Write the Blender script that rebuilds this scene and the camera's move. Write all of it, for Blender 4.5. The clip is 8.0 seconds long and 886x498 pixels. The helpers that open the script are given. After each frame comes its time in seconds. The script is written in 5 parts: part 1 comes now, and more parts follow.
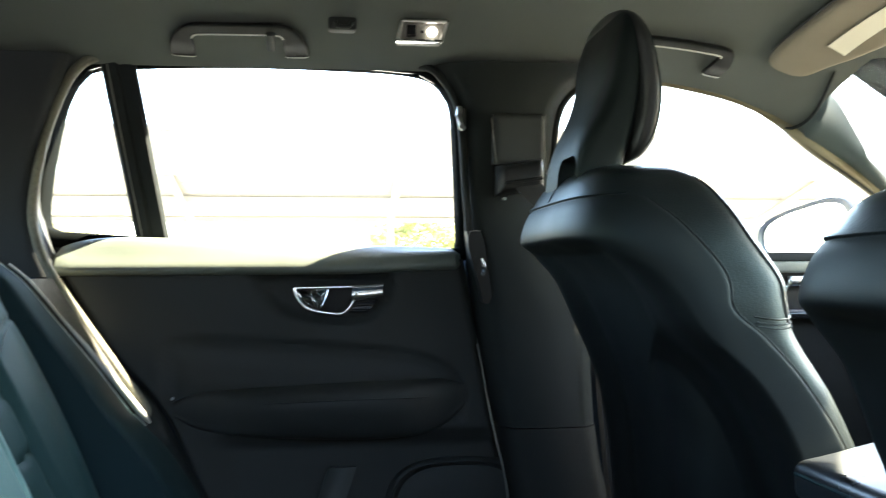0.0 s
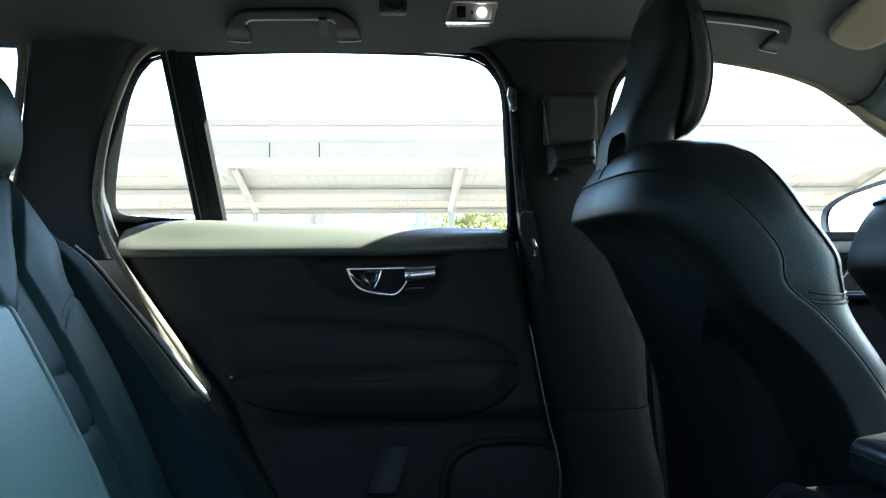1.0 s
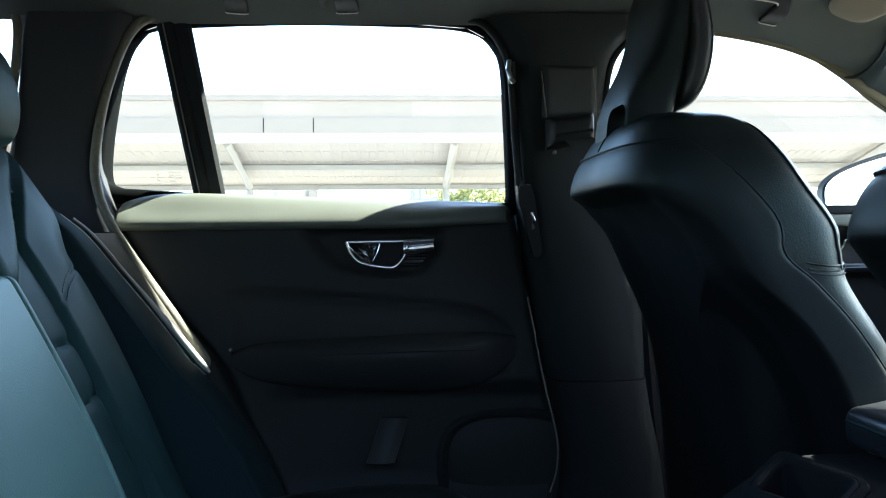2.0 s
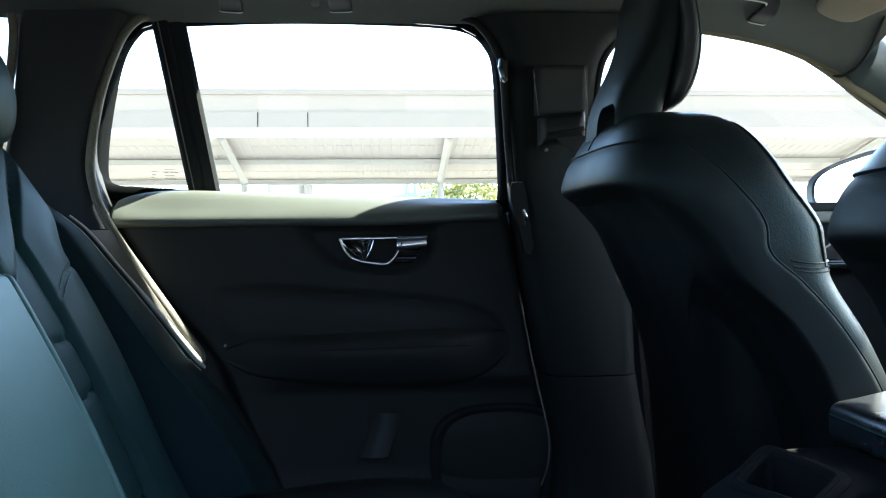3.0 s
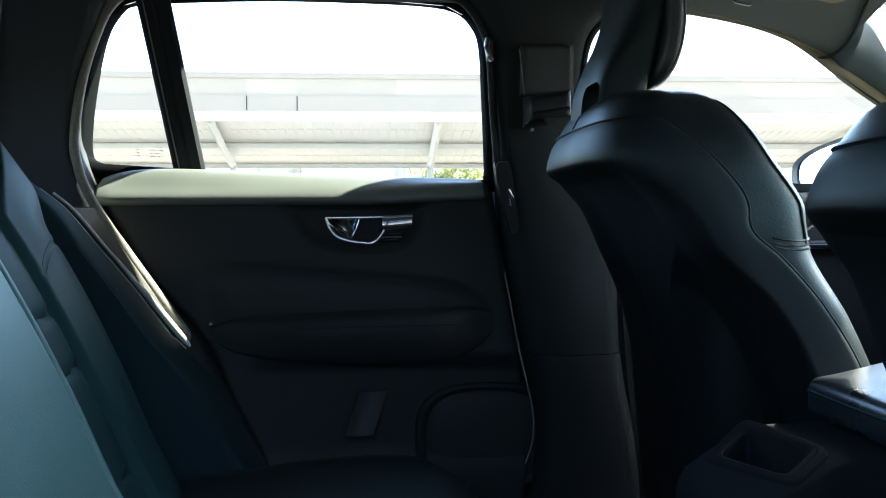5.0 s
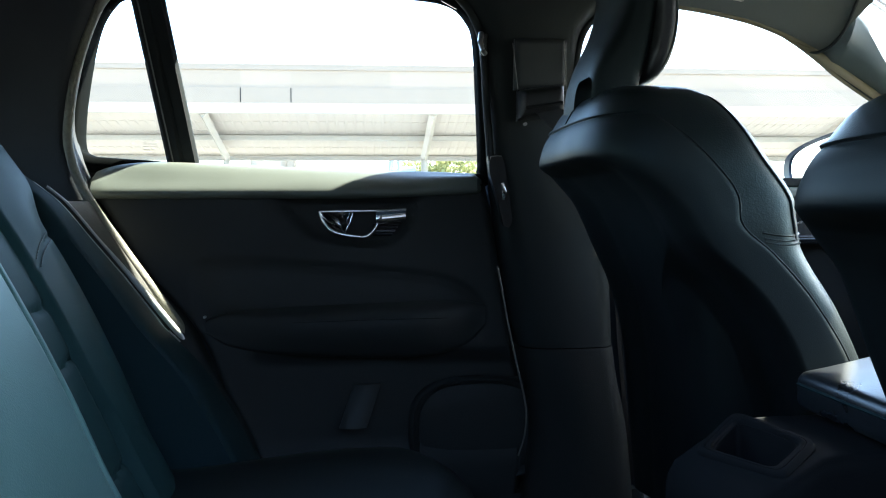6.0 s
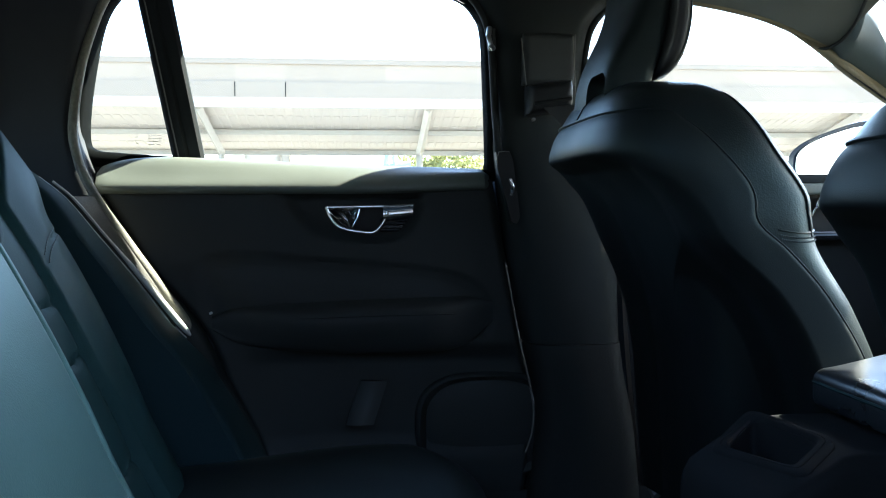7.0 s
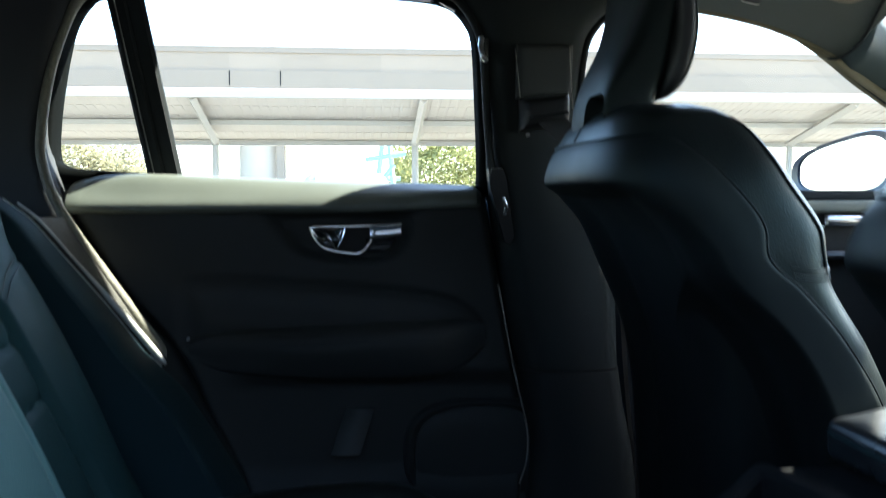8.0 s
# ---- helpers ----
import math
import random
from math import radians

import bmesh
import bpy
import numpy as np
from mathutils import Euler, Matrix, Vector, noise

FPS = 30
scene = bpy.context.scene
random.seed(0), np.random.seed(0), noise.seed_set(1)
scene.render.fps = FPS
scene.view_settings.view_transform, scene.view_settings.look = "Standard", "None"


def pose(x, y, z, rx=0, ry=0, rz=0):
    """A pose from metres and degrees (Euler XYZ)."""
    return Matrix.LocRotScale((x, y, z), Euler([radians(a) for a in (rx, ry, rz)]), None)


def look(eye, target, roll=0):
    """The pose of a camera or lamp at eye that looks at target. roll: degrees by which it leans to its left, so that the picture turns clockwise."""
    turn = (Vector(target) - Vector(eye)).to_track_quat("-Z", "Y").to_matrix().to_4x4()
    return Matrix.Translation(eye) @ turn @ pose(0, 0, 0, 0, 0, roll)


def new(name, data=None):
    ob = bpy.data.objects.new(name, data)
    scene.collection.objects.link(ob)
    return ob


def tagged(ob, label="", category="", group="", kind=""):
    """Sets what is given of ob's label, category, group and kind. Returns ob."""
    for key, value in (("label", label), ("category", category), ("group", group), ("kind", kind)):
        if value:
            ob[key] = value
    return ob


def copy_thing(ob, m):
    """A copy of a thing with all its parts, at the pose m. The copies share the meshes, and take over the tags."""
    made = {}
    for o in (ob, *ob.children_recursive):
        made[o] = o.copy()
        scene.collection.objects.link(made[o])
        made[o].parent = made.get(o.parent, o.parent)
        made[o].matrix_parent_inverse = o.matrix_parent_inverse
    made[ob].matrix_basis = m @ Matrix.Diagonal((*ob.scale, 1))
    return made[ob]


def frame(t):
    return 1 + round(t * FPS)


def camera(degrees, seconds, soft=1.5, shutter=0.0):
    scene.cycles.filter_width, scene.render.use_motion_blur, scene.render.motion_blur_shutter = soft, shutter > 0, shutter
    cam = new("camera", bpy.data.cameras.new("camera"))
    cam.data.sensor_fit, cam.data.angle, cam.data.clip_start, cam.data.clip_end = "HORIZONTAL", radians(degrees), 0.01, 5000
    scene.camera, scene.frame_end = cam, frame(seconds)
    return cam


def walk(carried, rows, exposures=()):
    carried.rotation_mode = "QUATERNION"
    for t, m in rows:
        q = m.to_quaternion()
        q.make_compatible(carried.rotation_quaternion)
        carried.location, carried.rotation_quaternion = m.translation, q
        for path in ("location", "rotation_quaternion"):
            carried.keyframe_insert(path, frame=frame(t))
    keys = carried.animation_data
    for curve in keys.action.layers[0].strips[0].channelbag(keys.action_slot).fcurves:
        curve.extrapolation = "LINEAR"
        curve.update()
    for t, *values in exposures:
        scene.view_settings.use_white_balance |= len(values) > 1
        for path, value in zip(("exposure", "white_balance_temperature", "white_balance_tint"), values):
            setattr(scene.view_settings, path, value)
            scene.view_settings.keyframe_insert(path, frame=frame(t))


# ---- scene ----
cam = camera(53.9, 8.0, soft=1.1, shutter=0.5)
PATH = [
    (0, (0.001, -0.312, 0.961), (0.252, 1.672, 1.014), -0.3),
    (0.2, (0.013, -0.312, 0.951), (0.188, 1.679, 1.003), -0.1),
    (0.5, (0.023, -0.308, 0.941), (0.131, 1.688, 0.99), -0.5),
    (1, (0.018, -0.321, 0.941), (0.128, 1.675, 0.976), -0.5),
    (1.5, (0.01, -0.319, 0.934), (0.126, 1.677, 0.936), -0.5),
    (3, (0.013, -0.342, 0.94), (0.147, 1.653, 0.907), -0.5),
    (3.5, (0.016, -0.344, 0.936), (0.157, 1.651, 0.898), -0.5),
    (4, (0.023, -0.344, 0.931), (0.17, 1.65, 0.886), -0.5),
    (4.5, (0.02, -0.343, 0.928), (0.172, 1.651, 0.872), -0.4),
    (6, (0.021, -0.352, 0.932), (0.192, 1.639, 0.847), -0.2),
    (6.5, (0.014, -0.347, 0.931), (0.192, 1.643, 0.84), -0.2),
    (7, (-0.003, -0.342, 0.934), (0.181, 1.647, 0.837), -0.1),
    (7.5, (-0.002, -0.321, 0.938), (0.188, 1.667, 0.838), -0.1),
    (7.8, (0.021, -0.287, 0.935), (0.216, 1.701, 0.83), 0.2),
    (8, (0.016, -0.259, 0.989), (0.209, 1.728, 0.866), -0.1),
]
walk(cam, [(t, look(eye, target, roll)) for t, eye, target, roll in PATH],
     [(0.0, 4.85, 6900, 7), (0.2, 4.4, 6500, 7), (0.5, 4.1, 6150, 7), (1.0, 3.84, 5920, 7), (1.5, 3.73, 5900, 7), (7.5, 3.73, 5900, 7), (8.0, 3.45, 5900, 7)])

# ---- world, sun, exposure ----
world = bpy.data.worlds.new("sky")
scene.world = world
world.use_nodes = True
wn = world.node_tree
sky = wn.nodes.new("ShaderNodeTexSky")
sky.sky_type = "NISHITA"
sky.sun_disc = False
SUN_TO = Vector((4.0, 0.91, 3.8)).normalized()
sky.sun_elevation = math.asin(SUN_TO.z)
sky.sun_rotation = math.atan2(SUN_TO.x, SUN_TO.y)
sky.dust_density = 1.5
wn.links.new(sky.outputs[0], wn.nodes["Background"].inputs[0])
wn.nodes["Background"].inputs[1].default_value = 0.14
sun = new("sun", bpy.data.lights.new("sun", "SUN"))
sun.data.energy = 3.9
sun.data.angle = radians(0.6)
sun.data.color = (1.0, 0.92, 0.74)
sun.matrix_world = look(SUN_TO * 30, (0, 0, 0))


# ---- mesh helpers ----
def part(name, bm, mat, parent=None, label="", smooth=True):
    """One mesh object from a bmesh, under a thing or a part."""
    me = bpy.data.meshes.new(name)
    bmesh.ops.recalc_face_normals(bm, faces=bm.faces)
    for f in bm.faces:
        f.smooth = smooth
    bm.to_mesh(me)
    bm.free()
    me.materials.append(mat)
    ob = new(name, me)
    if smooth:
        me.set_sharp_from_angle(angle=radians(42))
    if parent is not None:
        ob.parent = parent
    if label:
        ob["label"] = label
    return ob


def empty(name, label, category, group="", kind=""):
    ob = new(name)
    ob.empty_display_size = 0.1
    return tagged(ob, label, category, group, kind)


def curve(pts, n):
    """n points of a smooth curve through the control points, evenly in their parameter."""
    p = np.array(pts, float)
    q = np.vstack([2 * p[0] - p[1], p, 2 * p[-1] - p[-2]])
    out = []
    for s in np.linspace(0, len(p) - 1, n):
        i = min(int(s), len(p) - 2)
        t = s - i
        a, b, c, d = q[i], q[i + 1], q[i + 2], q[i + 3]
        out.append(0.5 * (2 * b + (c - a) * t + (2 * a - 5 * b + 4 * c - d) * t * t + (3 * b - a - 3 * c + d) * t ** 3))
    return np.array(out)


def table(pts, x):
    """Smooth lookup in a table of (x, value...)."""
    p = np.array(pts, float)
    xs = p[:, 0]
    i = int(np.clip(np.searchsorted(xs, x) - 1, 0, len(xs) - 2))
    t = min(max((x - xs[i]) / (xs[i + 1] - xs[i]), 0.0), 1.0)
    def slope(k):
        a, b = max(k - 1, 0), min(k + 1, len(xs) - 1)
        return (p[b, 1:] - p[a, 1:]) / (xs[b] - xs[a])
    h = xs[i + 1] - xs[i]
    m0, m1 = slope(i) * h, slope(i + 1) * h
    v0, v1 = p[i, 1:], p[i + 1, 1:]
    t2, t3 = t * t, t ** 3
    return (2 * t3 - 3 * t2 + 1) * v0 + (t3 - 2 * t2 + t) * m0 + (-2 * t3 + 3 * t2) * v1 + (t3 - t2) * m1


def slab(fn, nu, nv, back, bm=None):
    """A sheet fn(u, v), u and v from 0 to 1, with the thickness vector back."""
    bm = bm or bmesh.new()
    back = Vector(back)
    front = [[bm.verts.new(fn(i / nu, j / nv)) for i in range(nu + 1)] for j in range(nv + 1)]
    rear = [[bm.verts.new(v.co + back) for v in row] for row in front]
    for j in range(nv):
        for i in range(nu):
            bm.faces.new((front[j][i], front[j][i + 1], front[j + 1][i + 1], front[j + 1][i]))
            bm.faces.new((rear[j][i], rear[j + 1][i], rear[j + 1][i + 1], rear[j][i + 1]))
    for i in range(nu):
        bm.faces.new((front[0][i], rear[0][i], rear[0][i + 1], front[0][i + 1]))
        bm.faces.new((front[nv][i], front[nv][i + 1], rear[nv][i + 1], rear[nv][i]))
    for j in range(nv):
        bm.faces.new((front[j][0], front[j + 1][0], rear[j + 1][0], rear[j][0]))
        bm.faces.new((front[j][nu], rear[j][nu], rear[j + 1][nu], front[j + 1][nu]))
    return bm


def loft(rings, bm=None, caps=True, closed=True):
    """Skins closed rings of equal counts."""
    bm = bm or bmesh.new()
    vs = [[bm.verts.new(p) for p in r] for r in rings]
    n = len(vs[0])
    for a, b in zip(vs, vs[1:]):
        for i in range(n if closed else n - 1):
            bm.faces.new((a[i], a[(i + 1) % n], b[(i + 1) % n], b[i]))
    if caps and closed:
        bm.faces.new(vs[0][::-1])
        bm.faces.new(vs[-1])
    return bm


def tube(pts, r, n=10, bm=None, flat=1.0, up=(0, 0, 1)):
    """A round or flattened bar along pts; r a number or one per point; flat scales it along its up side."""
    pts = [Vector(p) for p in pts]
    rs = r if hasattr(r, "__len__") else [r] * len(pts)
    rings = []
    for i, p in enumerate(pts):
        d = (pts[min(i + 1, len(pts) - 1)] - pts[max(i - 1, 0)]).normalized()
        side = d.cross(Vector(up))
        side = side.normalized() if side.length > 1e-4 else Vector((1, 0, 0))
        top = side.cross(d).normalized()
        rings.append([p + side * math.cos(a) * rs[i] + top * math.sin(a) * rs[i] * flat
                      for a in (2 * math.pi * k / n for k in range(n))])
    return loft(rings, bm)


def box(x0, x1, y0, y1, z0, z1, bevel=0.0, seg=3, bm=None):
    """A box with rounded edges."""
    sub = bmesh.new()
    bmesh.ops.create_cube(sub, size=1)
    for v in sub.verts:
        v.co = ((x0 + x1) / 2 + v.co.x * (x1 - x0), (y0 + y1) / 2 + v.co.y * (y1 - y0), (z0 + z1) / 2 + v.co.z * (z1 - z0))
    if bevel:
        bmesh.ops.bevel(sub, geom=sub.edges, offset=bevel, segments=seg, profile=0.5, affect="EDGES", clamp_overlap=True)
    if bm is None:
        return sub
    me = bpy.data.meshes.new("tmp")
    sub.to_mesh(me)
    sub.free()
    bm.from_mesh(me)
    bpy.data.meshes.remove(me)
    return bm


def superring(xc, yc, z, hx, hy, n=3.0, count=48, tilt=0.0):
    """A rounded-rectangle ring in a level plane, tilted about its cross axis by a slope in x."""
    out = []
    for k in range(count):
        a = 2 * math.pi * k / count
        c, s = math.cos(a), math.sin(a)
        x = hx * math.copysign(abs(c) ** (2 / n), c)
        y = hy * math.copysign(abs(s) ** (2 / n), s)
        out.append(Vector((xc + x, yc + y, z + tilt * x)))
    return out


def outline_prism(pts, axis_from, axis_to, bm=None):
    """A solid from a closed outline of (x, z), from y = axis_from to y = axis_to."""
    bm = bm or bmesh.new()
    a = [bm.verts.new((x, axis_from, z)) for x, z in pts]
    b = [bm.verts.new((x, axis_to, z)) for x, z in pts]
    n = len(pts)
    for i in range(n):
        bm.faces.new((a[i], a[(i + 1) % n], b[(i + 1) % n], b[i]))
    bm.faces.new(a[::-1])
    bm.faces.new(b)
    return bm


def carve(ob, cutter):
    """Takes the cutter's shape out of ob's mesh and removes the cutter."""
    m = ob.modifiers.new("carve", "BOOLEAN")
    m.operation, m.object, m.solver = "DIFFERENCE", cutter, "EXACT"
    me = bpy.data.meshes.new_from_object(ob.evaluated_get(bpy.context.evaluated_depsgraph_get()))
    ob.modifiers.clear()
    ob.data = me
    bpy.data.objects.remove(cutter)
    me.set_sharp_from_angle(angle=radians(42))
    return ob


def ease(a, b, x):
    t = min(max((x - a) / (b - a), 0.0), 1.0)
    return t * t * (3 - 2 * t)


def edge_round(u, r):
    """1 inside, falling like a quarter circle to 0 at both ends of 0..1."""
    d = min(u, 1 - u)
    return 1.0 if d >= r else math.sqrt(max(0.0, 1 - (1 - d / r) ** 2))


# ---- materials ----
def principled(name, color, rough, metal=0.0, spec=0.5):
    m = bpy.data.materials.new(name)
    m.use_nodes = True
    b = m.node_tree.nodes["Principled BSDF"]
    b.inputs["Base Color"].default_value = (*color, 1)
    b.inputs["Roughness"].default_value = rough
    b.inputs["Metallic"].default_value = metal
    b.inputs["Specular IOR Level"].default_value = spec
    return m, m.node_tree, b


def textured(name, color, rough, grain=0.0, size=400.0, vary=0.25, large=6.0, spec=0.5, cell=False, metal=0.0, depth=0.001, rough_vary=0.1):
    """A surface with grain relief at one scale and stains and gloss changes at another."""
    m, nt, b = principled(name, color, rough, metal, spec)
    n, l = nt.nodes, nt.links
    co = n.new("ShaderNodeTexCoord")
    big = n.new("ShaderNodeTexNoise")
    big.inputs["Scale"].default_value = large
    big.inputs["Detail"].default_value = 5
    l.new(co.outputs["Object"], big.inputs["Vector"])
    mix = n.new("ShaderNodeMix")
    mix.data_type = "RGBA"
    dark, light = [c * (1 - vary) for c in color], [min(c * (1 + vary), 1) for c in color]
    mix.inputs[6].default_value, mix.inputs[7].default_value = (*dark, 1), (*light, 1)
    l.new(big.outputs["Fac"], mix.inputs[0])
    l.new(mix.outputs[2], b.inputs["Base Color"])
    mp = n.new("ShaderNodeMapRange")
    mp.inputs["To Min"].default_value, mp.inputs["To Max"].default_value = rough - rough_vary, min(rough + rough_vary, 1)
    l.new(big.outputs["Fac"], mp.inputs["Value"])
    l.new(mp.outputs[0], b.inputs["Roughness"])
    if grain:
        fine = n.new("ShaderNodeTexVoronoi" if cell else "ShaderNodeTexNoise")
        fine.inputs["Scale"].default_value = size
        if not cell:
            fine.inputs["Detail"].default_value = 4
        l.new(co.outputs["Object"], fine.inputs["Vector"])
        bump = n.new("ShaderNodeBump")
        bump.inputs["Strength"].default_value = grain
        bump.inputs["Distance"].default_value = depth
        l.new(fine.outputs["Distance" if cell else "Fac"], bump.inputs["Height"])
        l.new(bump.outputs[0], b.inputs["Normal"])
    return m


LEATHER = textured("black_leather", (0.0075, 0.0098, 0.0104), 0.34, 0.17, 460, 0.15, 5, cell=True, depth=0.0012, spec=0.27)
PAD_LEATHER = textured("satin_black_leather", (0.016, 0.0185, 0.0195), 0.40, 0.10, 460, 0.15, 5, cell=True, depth=0.001, spec=0.42)
# black leather made much paler: light from the open door put into the colour
LEATHER_REAR_LIT = textured("grained_leather_lit_tone", (0.086, 0.158, 0.152), 0.46, 0.22, 420, 0.26, 9, cell=True, depth=0.0012, spec=0.30)
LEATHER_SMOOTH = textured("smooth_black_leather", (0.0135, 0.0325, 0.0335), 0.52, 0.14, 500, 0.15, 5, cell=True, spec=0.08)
SHELL = textured("seat_back_vinyl", (0.0088, 0.0108, 0.0112), 0.48, 0.2, 900, 0.15, 8, cell=True, depth=0.0005, spec=0.14)
PLASTIC = textured("charcoal_plastic", (0.0210, 0.0250, 0.0245), 0.55, 0.35, 900, 0.15, 8, depth=0.0006, spec=0.3)
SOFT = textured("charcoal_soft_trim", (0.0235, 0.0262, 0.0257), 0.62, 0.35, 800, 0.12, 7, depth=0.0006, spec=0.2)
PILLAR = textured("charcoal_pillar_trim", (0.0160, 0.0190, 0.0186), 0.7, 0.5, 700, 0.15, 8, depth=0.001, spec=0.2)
FABRIC = textured("charcoal_headliner_fabric", (0.097, 0.108, 0.101), 0.95, 0.6, 900, 0.15, 6, spec=0.2, depth=0.001)
CARPET = textured("black_carpet", (0.030, 0.031, 0.033), 0.98, 1.0, 500, 0.3, 15, spec=0.1, depth=0.004)
GLOSS = textured("gloss_black_plastic", (0.008, 0.008, 0.009), 0.12, 0, vary=0.1, rough_vary=0.04)
CHROME = textured("bright_chrome", (0.82, 0.83, 0.84), 0.16, 0, metal=1.0, vary=0.05, rough_vary=0.05)
DARK_CHROME = textured("smoked_chrome", (0.42, 0.425, 0.43), 0.10, 0, metal=1.0, vary=0.05, rough_vary=0.04)
SATIN = textured("satin_metal", (0.55, 0.55, 0.54), 0.35, 0, metal=1.0, vary=0.05)
RUBBER = textured("black_rubber", (0.016, 0.019, 0.020), 0.75, 0.3, 600, spec=0.12)
WEBBING = textured("black_belt_webbing", (0.035, 0.037, 0.038), 0.6, 0.6, 700, cell=True)
VISOR = textured("beige_visor_fabric", (0.22, 0.195, 0.15), 0.95, 0.5, 900, spec=0.2)
PAINT = textured("dark_blue_car_paint", (0.02, 0.03, 0.045), 0.2, 0, vary=0.1, rough_vary=0.05)
LABEL = textured("pale_sticker_paper", (0.75, 0.72, 0.6), 0.6, 0, vary=0.05)
CONCRETE = textured("pale_concrete", (0.262, 0.217, 0.170), 0.85, 0.5, 30, 0.12, 0.6, depth=0.01)
CONCRETE_GREY = textured("grey_concrete", (0.29, 0.243, 0.19), 0.85, 0.5, 30, 0.15, 0.6, depth=0.01)
PIER = textured("white_painted_concrete", (0.50, 0.44, 0.365), 0.8, 0.4, 30, 0.08, 0.6, depth=0.008)
ROOFING = textured("pale_corrugated_sheet", (0.50, 0.46, 0.41), 0.5, 0.2, 20, 0.08, 0.7)
WHITE_STEEL = textured("white_painted_steel", (0.40, 0.38, 0.345), 0.4, 0, vary=0.04)
BLUE_STEEL = textured("light_blue_painted_steel", (0.32, 0.58, 0.66), 0.45, 0, vary=0.08)
PAVING = textured("pale_concrete_paving", (0.27, 0.255, 0.225), 0.9, 0.5, 20, 0.15, 0.3, depth=0.01)
ASPHALT = textured("worn_asphalt", (0.07, 0.068, 0.064), 0.9, 0.8, 60, 0.25, 0.4, depth=0.01)
CAR_GLASS = textured("reflecting_car_glass", (0.16, 0.17, 0.18), 0.08, 0, vary=0.05, rough_vary=0.03, spec=1.0)
SILVER = textured("silver_car_paint", (0.45, 0.48, 0.52), 0.3, 0, vary=0.04, metal=0.6)
LEAF = textured("green_leaves", (0.28, 0.29, 0.12), 0.6, 0, vary=0.45, large=2.5, spec=0.2)
LEAF_DRY = textured("olive_leaves", (0.29, 0.27, 0.165), 0.7, 0, vary=0.45, large=2.5, spec=0.2)
for leaf in (LEAF, LEAF_DRY):
    # half of the light passes through the blades
    tree_nodes = leaf.node_tree
    thin, both = tree_nodes.nodes.new("ShaderNodeBsdfTranslucent"), tree_nodes.nodes.new("ShaderNodeMixShader")
    solid = tree_nodes.nodes["Principled BSDF"]
    tree_nodes.links.new(solid.inputs["Base Color"].links[0].from_socket, thin.inputs["Color"])
    tree_nodes.links.new(solid.outputs[0], both.inputs[1])
    tree_nodes.links.new(thin.outputs[0], both.inputs[2])
    tree_nodes.links.new(both.outputs[0], tree_nodes.nodes["Material Output"].inputs["Surface"])
BARK = textured("brown_bark", (0.12, 0.09, 0.06), 0.9, 0.8, 30)


def glass_material(name, tint):
    m = bpy.data.materials.new(name)
    m.use_nodes = True
    nt = m.node_tree
    n, l = nt.nodes, nt.links
    n.remove(n["Principled BSDF"])
    clear, gloss, mix, fr = (n.new("ShaderNodeBsdfTransparent"), n.new("ShaderNodeBsdfGlossy"), n.new("ShaderNodeMixShader"), n.new("ShaderNodeFresnel"))
    clear.inputs[0].default_value = (*tint, 1)
    gloss.inputs["Roughness"].default_value = 0.02
    fr.inputs[0].default_value = 1.3
    l.new(fr.outputs[0], mix.inputs[0])
    l.new(clear.outputs[0], mix.inputs[1])
    l.new(gloss.outputs[0], mix.inputs[2])
    l.new(mix.outputs[0], n["Material Output"].inputs["Surface"])
    return m


GLASS = glass_material("window_glass", (0.925, 0.94, 0.92))


def glow(name, color, strength):
    m, nt, b = principled(name, color, 0.4)
    b.inputs["Emission Color"].default_value = (*color, 1)
    b.inputs["Emission Strength"].default_value = strength
    return m


DARK = textured("dull_black_plastic", (0.0098, 0.0106, 0.0110), 0.5, 0.2, 700, spec=0.18)
# paler than the charcoal door trim: light on the pads put into the colour
PADTOP = textured("lit_padded_vinyl", (0.092, 0.106, 0.090), 0.5, 0.2, 700, 0.12, 7, cell=True, depth=0.0006)
WELT = textured("dull_beige_welt", (0.10, 0.10, 0.09), 0.6, 0)
GREYPLATE = textured("grey_lamp_plastic", (0.22, 0.21, 0.19), 0.5, 0.1, 600)
SEAL = textured("beige_fabric_door_seal", (0.125, 0.120, 0.090), 0.55, 0.6, 600, 0.45, 160, spec=0.4, depth=0.003)
# for the unseen wall that blocks light on the near side
BLOCKER = textured("dark_grey_light_blocker", (0.085, 0.083, 0.080), 0.9, 0.5, 40, 0.2, 1.0, depth=0.005)
BULB = glow("lamp_bulb", (1.0, 0.95, 0.85), 0.35)

FRAME_BLACK = textured("black_door_frame", (0.0030, 0.0038, 0.0038), 0.85, 0.2, 700, spec=0.02)
# front pillar trim paler than the others: windscreen light put into its colour
PILLAR_FRONT_LIT = textured("lit_satin_pillar_trim", (0.062, 0.082, 0.084), 0.42, 0.3, 800, 0.12, 7, depth=0.0006, spec=0.5)
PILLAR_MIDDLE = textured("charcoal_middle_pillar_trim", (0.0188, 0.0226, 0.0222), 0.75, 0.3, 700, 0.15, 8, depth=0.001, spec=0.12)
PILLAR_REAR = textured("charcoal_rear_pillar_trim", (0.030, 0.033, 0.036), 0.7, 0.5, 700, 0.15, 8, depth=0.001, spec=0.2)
THREAD = textured("dark_grey_thread", (0.030, 0.044, 0.046), 0.6, 0)
PALE_EDGE = textured("pale_trim_edge", (0.30, 0.31, 0.285), 0.45, 0.2, 700)
TRIM_BAND = textured("grained_olive_trim", (0.036, 0.035, 0.027), 0.6, 0.8, 600, 0.35, 120, spec=0.3, depth=0.002)
